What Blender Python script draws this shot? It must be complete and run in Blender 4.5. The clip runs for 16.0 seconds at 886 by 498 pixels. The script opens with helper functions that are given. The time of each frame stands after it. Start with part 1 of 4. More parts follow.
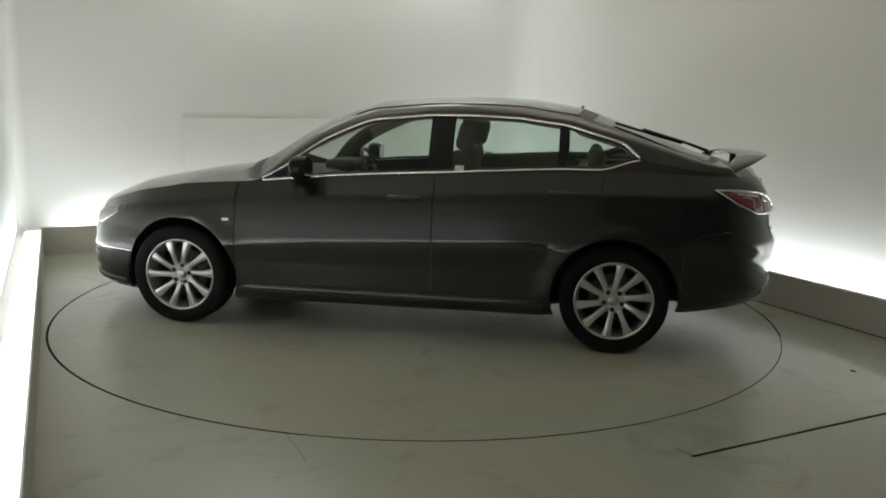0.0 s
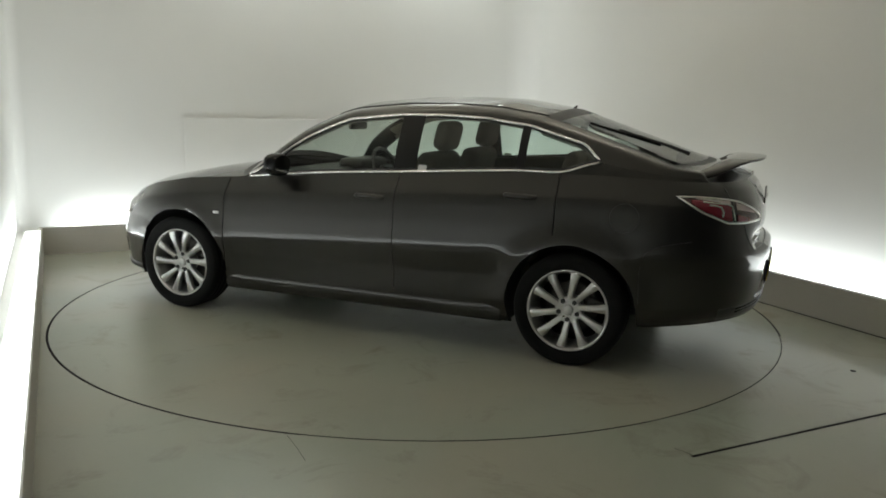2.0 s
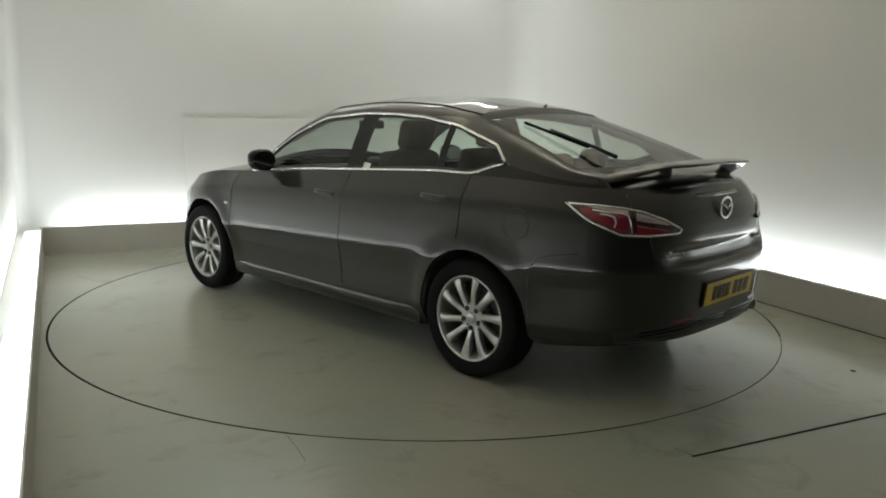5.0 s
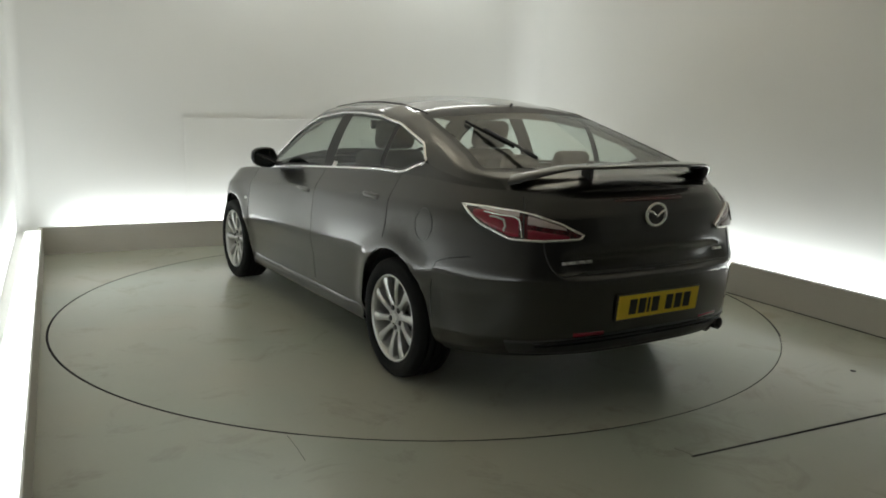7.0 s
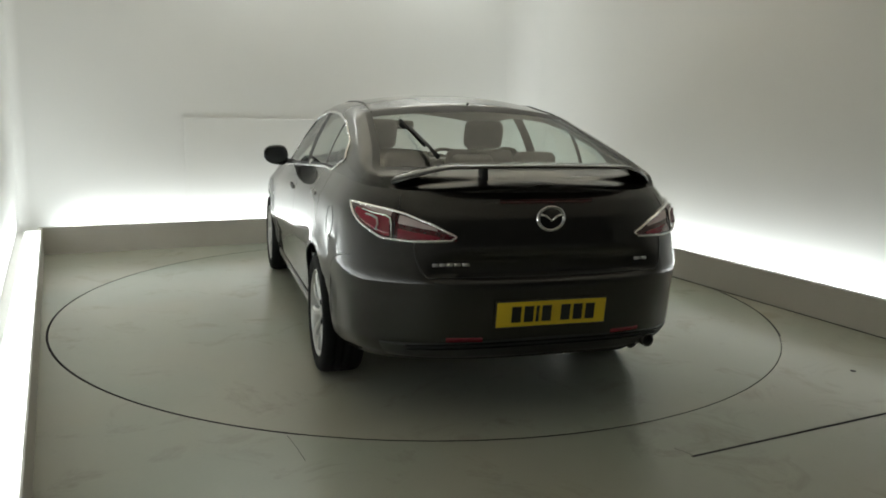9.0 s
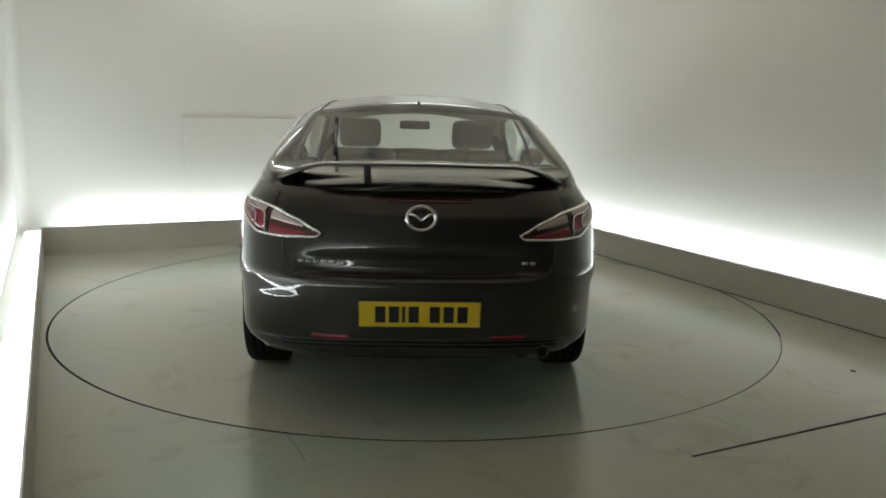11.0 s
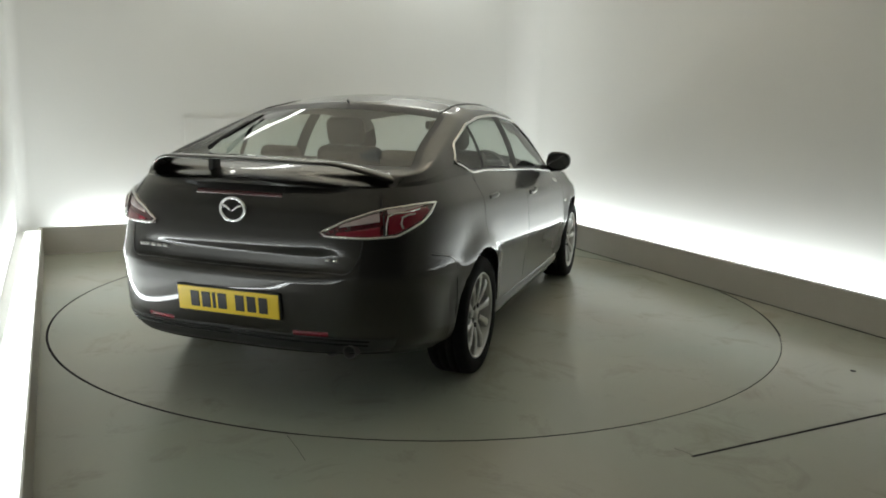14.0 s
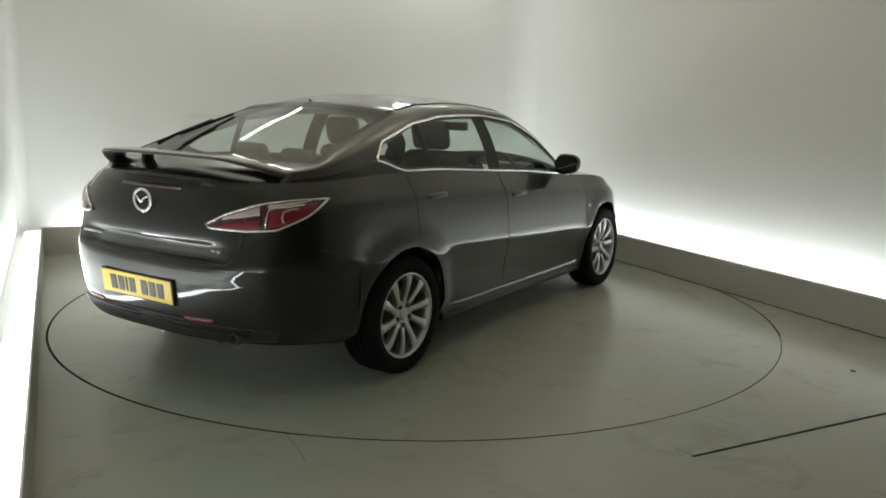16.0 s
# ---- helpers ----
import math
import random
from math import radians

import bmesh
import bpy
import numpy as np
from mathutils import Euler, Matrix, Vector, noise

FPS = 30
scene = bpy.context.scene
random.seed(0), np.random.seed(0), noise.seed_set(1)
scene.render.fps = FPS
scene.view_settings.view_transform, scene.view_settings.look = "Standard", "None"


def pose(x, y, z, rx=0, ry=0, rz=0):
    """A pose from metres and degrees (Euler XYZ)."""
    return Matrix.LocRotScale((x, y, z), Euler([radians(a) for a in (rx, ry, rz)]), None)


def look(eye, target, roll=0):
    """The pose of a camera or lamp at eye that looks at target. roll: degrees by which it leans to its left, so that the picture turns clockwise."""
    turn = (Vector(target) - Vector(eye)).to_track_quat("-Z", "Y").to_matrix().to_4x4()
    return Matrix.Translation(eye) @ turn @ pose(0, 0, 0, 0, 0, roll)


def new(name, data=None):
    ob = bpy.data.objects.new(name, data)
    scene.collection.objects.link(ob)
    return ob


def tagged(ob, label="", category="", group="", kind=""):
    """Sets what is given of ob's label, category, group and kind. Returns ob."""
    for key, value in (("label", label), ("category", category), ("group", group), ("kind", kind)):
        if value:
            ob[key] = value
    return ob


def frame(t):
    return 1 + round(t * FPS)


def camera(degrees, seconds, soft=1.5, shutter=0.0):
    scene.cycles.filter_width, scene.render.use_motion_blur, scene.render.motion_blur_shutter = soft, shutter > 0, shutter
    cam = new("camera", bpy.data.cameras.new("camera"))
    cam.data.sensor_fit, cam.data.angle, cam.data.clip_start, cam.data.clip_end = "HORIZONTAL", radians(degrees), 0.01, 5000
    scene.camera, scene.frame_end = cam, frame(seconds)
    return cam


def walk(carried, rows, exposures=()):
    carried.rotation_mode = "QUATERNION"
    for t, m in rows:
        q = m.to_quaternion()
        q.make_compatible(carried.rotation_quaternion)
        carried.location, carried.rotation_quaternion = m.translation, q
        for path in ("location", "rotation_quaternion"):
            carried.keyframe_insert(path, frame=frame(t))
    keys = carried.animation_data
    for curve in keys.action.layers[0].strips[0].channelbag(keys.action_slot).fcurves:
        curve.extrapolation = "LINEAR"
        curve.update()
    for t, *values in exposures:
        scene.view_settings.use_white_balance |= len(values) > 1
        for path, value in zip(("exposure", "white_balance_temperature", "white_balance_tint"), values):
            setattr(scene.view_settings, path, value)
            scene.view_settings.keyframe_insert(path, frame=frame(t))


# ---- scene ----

from math import sin, cos, pi

# ---------------------------------------------------------------- camera
cam = camera(58.4, 16.0, soft=1.8)
EYE = (0.0, -5.676, 1.429)
AIM = (EYE[0] + 0.02764, EYE[1] + 0.98341, EYE[2] - 0.17923)
walk(cam, [(0.0, look(EYE, AIM, 1.393)), (16.0, look(EYE, AIM, 1.393))])

# ---------------------------------------------------------------- plan of the studio
# u runs along the back wall, v towards it; the turntable's centre is the origin
ROOM = radians(24.5)
LEFT, RIGHT, BACK, FRONT = -2.50, 2.43, 2.76, -6.6   # inner faces of the low upstands
GAP_L, GAP_B, GAP_R = 0.20, 0.34, 0.34               # light troughs behind them
HIGH = 3.3
KERB = 0.25
RING = 2.464


def uv(u, v, z=0.0):
    return Vector((u * cos(ROOM) - v * sin(ROOM), u * sin(ROOM) + v * cos(ROOM), z))


# ---------------------------------------------------------------- light
world = bpy.data.worlds.new("studio_dark")
world.use_nodes = True
world.node_tree.nodes["Background"].inputs[0].default_value = (0.6, 0.65, 0.6, 1)
world.node_tree.nodes["Background"].inputs[1].default_value = 0.02
scene.world = world
scene.view_settings.exposure = 0.0


def strip_lamp(name, at, along, up, length, width, watts, colour=(0.92, 0.99, 1.0)):
    data = bpy.data.lights.new(name, "AREA")
    data.shape, data.size, data.size_y = "RECTANGLE", length, width
    data.energy, data.color = watts, colour
    lamp = new(name, data)
    x = Vector(along).normalized()
    z = -Vector(up).normalized()
    y = z.cross(x)
    lamp.matrix_world = Matrix.Translation(at) @ Matrix((x, y, z)).transposed().to_4x4()
    return lamp


U, V, Z = uv(1, 0), uv(0, 1), Vector((0, 0, 1))
TROUGH_W = 8.1
strip_lamp("trough_light_back", uv((LEFT + RIGHT) / 2, BACK + 0.245, 0.13), U, Z + V * 0.25, 4.6, 0.05, TROUGH_W * 4.6)
strip_lamp("trough_light_right", uv(RIGHT + 0.245, -0.2, 0.13), V, Z + U * 0.25, 5.6, 0.05, TROUGH_W * 4.9)
strip_lamp("trough_light_left", uv(LEFT - 0.072, -1.0, KERB - 0.015), V, Z - U * 0.12, 7.0, 0.10, TROUGH_W * 4.3)
# unseen strip added behind the camera to brighten reflections in the flanks
strip_lamp("trough_light_front", uv((LEFT + RIGHT) / 2, FRONT + 0.12, 0.13), U, Z - V * 0.9, 4.6, 0.05, TROUGH_W * 0.8)
DROP = 0.45                                            # how far the added, unseen uplight battens hang below the ceiling
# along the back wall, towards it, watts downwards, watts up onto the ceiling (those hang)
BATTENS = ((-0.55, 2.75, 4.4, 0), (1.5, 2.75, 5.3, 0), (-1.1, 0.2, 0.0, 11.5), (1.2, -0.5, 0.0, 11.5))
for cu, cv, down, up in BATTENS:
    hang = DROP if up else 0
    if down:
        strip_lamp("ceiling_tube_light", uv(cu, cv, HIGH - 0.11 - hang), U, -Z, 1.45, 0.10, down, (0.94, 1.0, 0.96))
    # added uplight: brightens the ceiling that the car's upper panels reflect
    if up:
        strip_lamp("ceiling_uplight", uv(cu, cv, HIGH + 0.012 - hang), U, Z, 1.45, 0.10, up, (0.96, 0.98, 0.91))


# ---------------------------------------------------------------- materials
def material(name):
    m = bpy.data.materials.new(name)
    m.use_nodes = True
    return m, m.node_tree.nodes, m.node_tree.links, m.node_tree.nodes["Principled BSDF"]


def surface(name, colour, rough=0.5, metal=0.0, vary=0.12, scale=6.0, fine=120.0, bump=0.02, coat=0.0, rough_vary=0.08, spec=0.5):
    """Base colour with two scales of variation, uneven roughness and fine relief."""
    m, n, l, b = material(name)
    co = n.new("ShaderNodeTexCoord")
    big, small = n.new("ShaderNodeTexNoise"), n.new("ShaderNodeTexNoise")
    big.inputs["Scale"].default_value, small.inputs["Scale"].default_value = scale, fine
    big.inputs["Detail"].default_value = 5
    for t in (big, small):
        l.new(co.outputs["Object"], t.inputs["Vector"])
    mix = n.new("ShaderNodeMix")
    mix.data_type = "RGBA"
    mix.inputs["A"].default_value = (*[c * (1 - vary) for c in colour], 1)
    mix.inputs["B"].default_value = (*[min(1, c * (1 + vary)) for c in colour], 1)
    add = n.new("ShaderNodeMath")
    add.operation = "MULTIPLY_ADD"
    add.inputs[1].default_value, add.inputs[2].default_value = 0.35, 0.0
    l.new(small.outputs["Fac"], add.inputs[0])
    add2 = n.new("ShaderNodeMath")
    add2.operation = "MULTIPLY_ADD"
    add2.inputs[1].default_value = 0.65
    l.new(big.outputs["Fac"], add2.inputs[0])
    l.new(add.outputs[0], add2.inputs[2])
    l.new(add2.outputs[0], mix.inputs["Factor"])
    l.new(mix.outputs["Result"], b.inputs["Base Color"])
    r = n.new("ShaderNodeMapRange")
    r.inputs["To Min"].default_value, r.inputs["To Max"].default_value = max(0.02, rough - rough_vary), rough + rough_vary
    l.new(big.outputs["Fac"], r.inputs["Value"])
    l.new(r.outputs[0], b.inputs["Roughness"])
    b.inputs["Metallic"].default_value = metal
    b.inputs["Coat Weight"].default_value = coat
    b.inputs["Coat Roughness"].default_value = 0.04
    b.inputs["Specular IOR Level"].default_value = spec
    if bump:
        bp = n.new("ShaderNodeBump")
        bp.inputs["Strength"].default_value, bp.inputs["Distance"].default_value = bump, 0.01
        l.new(small.outputs["Fac"], bp.inputs["Height"])
        l.new(bp.outputs[0], b.inputs["Normal"])
    return m


def glass(name, tint, base=0.06):
    """A thin pane: tinted see-through, with gloss that grows towards grazing angles."""
    m, n, l, b = material(name)
    out = n["Material Output"]
    tr, gl, mx = n.new("ShaderNodeBsdfTransparent"), n.new("ShaderNodeBsdfGlossy"), n.new("ShaderNodeMixShader")
    lw, pw, ma = n.new("ShaderNodeLayerWeight"), n.new("ShaderNodeMath"), n.new("ShaderNodeMath")
    tr.inputs["Color"].default_value = (*tint, 1)
    gl.inputs["Roughness"].default_value = 0.02
    lw.inputs["Blend"].default_value = 0.5
    pw.operation, ma.operation = "POWER", "MULTIPLY_ADD"
    pw.inputs[1].default_value = 4.4
    ma.inputs[1].default_value, ma.inputs[2].default_value = 1 - base, base
    l.new(lw.outputs["Facing"], pw.inputs[0])
    l.new(pw.outputs[0], ma.inputs[0])
    l.new(ma.outputs[0], mx.inputs[0])
    l.new(tr.outputs[0], mx.inputs[1])
    l.new(gl.outputs[0], mx.inputs[2])
    l.new(mx.outputs[0], out.inputs["Surface"])
    n.remove(b)
    return m


def glowing(name, colour, strength):
    m, n, l, b = material(name)
    b.inputs["Base Color"].default_value = (0.9, 0.9, 0.9, 1)
    b.inputs["Emission Color"].default_value = (*colour, 1)
    b.inputs["Emission Strength"].default_value = strength
    return m


def floor_paint(name, rough):
    """Worn floor paint: greenish and brownish patches, scuffs and dull spots."""
    m = surface(name, (0.420, 0.428, 0.384), rough, vary=0.06, scale=2.2, fine=70, bump=0.008, rough_vary=0.02, spec=0.6)
    n, l, b = m.node_tree.nodes, m.node_tree.links, m.node_tree.nodes["Principled BSDF"]
    base = b.inputs["Base Color"].links[0].from_socket
    co, noi, ramp, mix = n.new("ShaderNodeTexCoord"), n.new("ShaderNodeTexNoise"), n.new("ShaderNodeValToRGB"), n.new("ShaderNodeMix")
    noi.inputs["Scale"].default_value, noi.inputs["Detail"].default_value, noi.inputs["Distortion"].default_value = 0.7, 2.5, 0.3
    ramp.color_ramp.elements[0].position, ramp.color_ramp.elements[1].position = 0.25, 0.75
    ramp.color_ramp.elements[0].color, ramp.color_ramp.elements[1].color = (0.89, 0.98, 0.93, 1), (1.09, 1.01, 0.93, 1)
    mix.data_type, mix.blend_type = "RGBA", "MULTIPLY"
    mix.inputs["Factor"].default_value = 1.0
    l.new(co.outputs["Object"], noi.inputs["Vector"])
    l.new(noi.outputs["Fac"], ramp.inputs[0])
    l.new(base, mix.inputs["A"])
    l.new(ramp.outputs[0], mix.inputs["B"])
    scuff, band, worn = n.new("ShaderNodeTexNoise"), n.new("ShaderNodeValToRGB"), n.new("ShaderNodeMix")
    scuff.inputs["Scale"].default_value, scuff.inputs["Detail"].default_value, scuff.inputs["Roughness"].default_value = 2.6, 9, 0.68
    scuff.inputs["Distortion"].default_value = 0.9
    band.color_ramp.elements[0].position, band.color_ramp.elements[1].position = 0.55, 0.72
    band.color_ramp.elements[0].color, band.color_ramp.elements[1].color = (1, 1, 1, 1), (0.80, 0.79, 0.76, 1)
    worn.data_type, worn.blend_type = "RGBA", "MULTIPLY"
    worn.inputs["Factor"].default_value = 1.0
    l.new(co.outputs["Object"], scuff.inputs["Vector"])
    l.new(scuff.outputs["Fac"], band.inputs[0])
    l.new(mix.outputs["Result"], worn.inputs["A"])
    l.new(band.outputs[0], worn.inputs["B"])
    l.new(worn.outputs["Result"], b.inputs["Base Color"])
    return m


WALL = surface("painted_wall", (0.74, 0.74, 0.72), 0.75, vary=0.03, scale=0.9, fine=60, bump=0.02)
FLOOR = floor_paint("painted_floor", 0.26)
DISC = floor_paint("painted_turntable", 0.25)
UPSTAND = surface("upstand_paint", (0.52, 0.50, 0.46), 0.6, vary=0.08, scale=3, fine=60)
# for the unseen end wall, kept dark so that the tail reflects little
END_WALL = surface("dark_end_wall", (0.11, 0.11, 0.105), 0.9, vary=0.10, scale=2, fine=40, bump=0.1)
CEILING = surface("ceiling_paint", (0.74, 0.665, 0.555), 0.8, vary=0.05, scale=1.5, fine=40)
PIT = surface("dark_gap", (0.02, 0.02, 0.02), 0.9)
PAINT = surface("graphite_metallic_paint", (0.0290, 0.0276, 0.0252), 0.36, metal=0.85, vary=0.06, scale=1.5, fine=900, bump=0.0, coat=1.0, rough_vary=0.03, spec=0.3)
BLACK = surface("black_plastic", (0.018, 0.018, 0.018), 0.45, fine=300, bump=0.05)
# mirror colour cut down to imitate the dark room it would reflect
MIRROR = surface("dimmed_mirror_glass", (0.24, 0.25, 0.26), 0.03, metal=1.0, vary=0.02, bump=0.0, rough_vary=0.005)
SHINY = surface("shiny_black_plastic", (0.008, 0.008, 0.008), 0.16, bump=0.0, spec=0.22)
GLOSS = surface("gloss_black_trim", (0.010, 0.010, 0.010), 0.38, bump=0.0, spec=0.3)
RUBBER = surface("tyre_rubber", (0.008, 0.008, 0.008), 0.8, vary=0.2, scale=12, fine=160, bump=0.15, spec=0.18)
CHROME = surface("chrome", (0.82, 0.82, 0.82), 0.10, metal=1.0, vary=0.03, bump=0.0, rough_vary=0.03)
ALLOY = surface("silver_alloy", (0.54, 0.54, 0.53), 0.30, metal=0.8, vary=0.04, scale=14, fine=400, bump=0.0)
IRON = surface("brake_iron", (0.10, 0.095, 0.09), 0.5, metal=0.8, scale=30)
FABRIC = surface("grey_brown_seat_fabric", (0.13, 0.118, 0.098), 0.9, vary=0.25, scale=15, fine=500, bump=0.25)
LINING = surface("grey_headlining", (0.30, 0.29, 0.26), 0.9, vary=0.06, fine=400, bump=0.1)
GLASS = glass("tinted_window_glass", (0.74, 0.82, 0.77))
REAR_GLASS = glass("clear_screen_glass", (0.84, 0.88, 0.85))
LENS = glass("clear_lamp_lens", (0.86, 0.84, 0.84))
RED = surface("red_lamp_plastic", (0.20, 0.009, 0.022), 0.14, vary=0.15, scale=25, fine=200, bump=0.08, coat=1.0)
DARKRED = surface("dark_red_lamp_plastic", (0.07, 0.006, 0.010), 0.2, vary=0.15, scale=25, coat=1.0, bump=0.0)
PINK = surface("clear_lamp_reflector", (0.62, 0.52, 0.52), 0.22, metal=0.5, vary=0.2, scale=30, fine=200, bump=0.1)
PLATE = surface("yellow_plate", (0.78, 0.56, 0.03), 0.35, vary=0.05, scale=8, fine=300, bump=0.02)
INK = surface("black_ink", (0.012, 0.012, 0.012), 0.4)
PAPER = surface("white_sticker", (0.7, 0.7, 0.66), 0.5)


# ---------------------------------------------------------------- mesh helpers
def part(name, bm, mat, parent, label="", smooth=True):
    """Links a bmesh (or vertices and faces) as one mesh object under a thing or part."""
    me = bpy.data.meshes.new(name)
    if isinstance(bm, tuple):
        me.from_pydata(*[bm[0], [], bm[1]])
        me.validate()
    else:
        bm.to_mesh(me)
        bm.free()
    me.materials.append(mat)
    if smooth:
        me.polygons.foreach_set("use_smooth", [True] * len(me.polygons))
    ob = new(name, me)
    ob.parent = parent
    return tagged(ob, label)


def box(size, at=(0, 0, 0), bevel=0.0, rot=None, bm=None):
    bm = bm or bmesh.new()
    m = Matrix.Translation(at) @ (rot or Matrix()) @ Matrix.Diagonal((*size, 1))
    made = bmesh.ops.create_cube(bm, size=1, matrix=m)
    if bevel:
        es = {e for v in made["verts"] for e in v.link_edges}
        bmesh.ops.bevel(bm, geom=list(es), offset=bevel, segments=3, affect="EDGES", profile=0.5)
    return bm


def frame_box(a, b, width, z0, z1, bevel=0.0):
    """A straight bar from a to b in plan (its inner face on the line, body to the right of a>b)."""
    d = Vector(b) - Vector(a)
    d.z = 0
    n = Vector((d.y, -d.x, 0)).normalized()
    mid = (Vector(a) + Vector(b)) / 2 + n * width / 2
    rot = Matrix.Rotation(math.atan2(d.y, d.x), 4, "Z")
    return box((d.length, width, z1 - z0), (mid.x, mid.y, (z0 + z1) / 2), bevel, rot)


def lathe(profile, steps=48, axis="Y"):
    """Turns (radius, offset) pairs about an axis."""
    vs, fs = [], []
    n = len(profile)
    for i in range(steps):
        a = 2 * pi * i / steps
        for r, o in profile:
            vs.append((r * cos(a), o, r * sin(a)))
    for i in range(steps):
        j = (i + 1) % steps
        for k in range(n - 1):
            fs.append((i * n + k, i * n + k + 1, j * n + k + 1, j * n + k))
    return vs, fs


def tube(points, radius, sides=8, flat=1.0, closed=False):
    """A round bar through points; flat squeezes it along z."""
    vs, fs = [], []
    pts = [Vector(p) for p in points]
    n = len(pts)
    for i, p in enumerate(pts):
        a = pts[(i - 1) % n] if (closed or i) else p
        b = pts[(i + 1) % n] if (closed or i < n - 1) else p
        t = (b - a).normalized()
        s = t.cross(Vector((0, 0, 1)))
        if s.length < 0.05:
            s = t.cross(Vector((0, 1, 0)))
        s.normalize()
        w = s.cross(t)
        r = radius(i / (n - 1)) if callable(radius) else radius
        for k in range(sides):
            q = 2 * pi * k / sides
            vs.append(p + s * r * cos(q) + w * r * flat * sin(q))
    for i in range(n if closed else n - 1):
        for k in range(sides):
            j, m = (i + 1) % n, (k + 1) % sides
            fs.append((i * sides + k, i * sides + m, j * sides + m, j * sides + k))
    if not closed:
        fs.append(tuple(range(sides))[::-1])
        fs.append(tuple((n - 1) * sides + k for k in range(sides)))
    return vs, fs


def curve_of(pairs):
    xs, ys = np.array([p[0] for p in pairs], float), np.array([p[1] for p in pairs], float)
    return lambda x: np.interp(x, xs, ys)


def soft_curve(pairs, width=0.06):
    """A smoothed line through pairs."""
    f = curve_of(pairs)
    k = np.linspace(-2, 2, 17)
    w = np.exp(-k * k)
    w /= w.sum()
    return lambda x: (f(np.asarray(x)[..., None] + k * width) * w).sum(-1)


# ---------------------------------------------------------------- studio
floor = tagged(new("floor"), "grey painted concrete studio floor around a turntable", "floor", kind="structure")


def tidy_floor():
    vs, fs = [], []
    n = 360
    for i in range(n):
        a = 2 * pi * i / n
        ca, sa = cos(a), sin(a)
        k = min((RIGHT + 0.3) / ca if ca > 1e-6 else 99, (LEFT - 0.18) / ca if ca < -1e-6 else 99,
                (BACK + 0.3) / sa if sa > 1e-6 else 99, -2.822 / sa if sa < -1e-6 else 99)
        k = max(k, RING + 0.012)
        vs += [uv(ca * (RING + 0.006), sa * (RING + 0.006), 0), uv(ca * k, sa * k, 0), uv(ca * (RING + 0.006), sa * (RING + 0.006), -0.05)]
    for i in range(n):
        j = (i + 1) % n
        fs.append((3 * i, 3 * i + 1, 3 * j + 1, 3 * j))
    return vs, fs


part("floor_panel", tidy_floor(), FLOOR, floor, smooth=False)
part("floor_panel", ([uv(LEFT - 0.18, FRONT), uv(RIGHT + 0.3, FRONT), uv(RIGHT + 0.3, -2.838), uv(LEFT - 0.18, -2.838)], [(0, 1, 2, 3)]), FLOOR, floor, smooth=False)
part("floor_panel", ([uv(LEFT - 0.18, -2.838), uv(-0.02, -2.838), uv(-0.02, -2.822), uv(LEFT - 0.18, -2.822)], [(0, 1, 2, 3)]), FLOOR, floor, smooth=False)
part("pit_rim", lathe([(RING + 0.006, -0.003), (RING + 0.006, -0.06)], 240), PIT, floor, "dark steel rim round the turntable pit").data.transform(Matrix.Rotation(pi / 2, 4, "X"))
part("pit_base", box((RIGHT - LEFT + 0.7, BACK - FRONT + 0.4, 0.02), uv((LEFT + RIGHT) / 2, (BACK + FRONT) / 2, -0.07), rot=Matrix.Rotation(ROOM, 4, "Z")), PIT, floor, smooth=False)

WALLS = [("wall_north", uv(RIGHT + GAP_R, BACK + GAP_B), uv(LEFT - GAP_L, BACK + GAP_B), "white painted studio back wall washed by hidden lights"),
         ("wall_west", uv(LEFT - GAP_L, BACK + GAP_B), uv(LEFT - GAP_L, FRONT), "white painted studio side wall washed by hidden lights"),
         ("wall_south", uv(LEFT - GAP_L, FRONT), uv(RIGHT + GAP_R, FRONT), "unseen dark wall behind the camera, added to keep reflections dark"),
         ("wall_east", uv(RIGHT + GAP_R, FRONT), uv(RIGHT + GAP_R, BACK + GAP_B), "white painted studio wall washed by hidden lights")]
for name, a, b, text in WALLS:
    d = (b - a).normalized() * 0.15
    ob = part(name, frame_box(b + d, a - d, -0.15, -0.08, HIGH + 0.1), END_WALL if name == "wall_south" else WALL, None, text, smooth=False)
    tagged(ob, category="wall", kind="structure")
for su, gap, name in ((1, GAP_R, "trim_cove_east"), (-1, GAP_L, "trim_cove_west")):
    wu = RIGHT + gap if su > 0 else LEFT - gap
    rad = 0.30 if su > 0 else 0.10
    vs, fs = [], []
    for k in range(13):
        a = pi / 2 * k / 12
        p = (wu - su * (rad - rad * sin(a)) - su * 0.001, BACK + GAP_B - rad + rad * cos(a) - 0.001)
        vs += [uv(*p, -0.05), uv(*p, HIGH)]
    for k in range(12):
        f = (2 * k, 2 * k + 1, 2 * k + 3, 2 * k + 2)
        fs.append(f if su > 0 else f[::-1])
    ob = part(name, (vs, fs), WALL, None, "white plastered rounded corner between studio walls")
    tagged(ob, category="wall", kind="structure")
ob = part("ceiling", box((RIGHT - LEFT + 1.2, BACK - FRONT + 1.2, 0.12), uv(0, (BACK + FRONT) / 2, HIGH + 0.06), rot=Matrix.Rotation(ROOM, 4, "Z")), CEILING, None, "grey painted studio ceiling", smooth=False)
tagged(ob, category="ceiling", kind="structure")

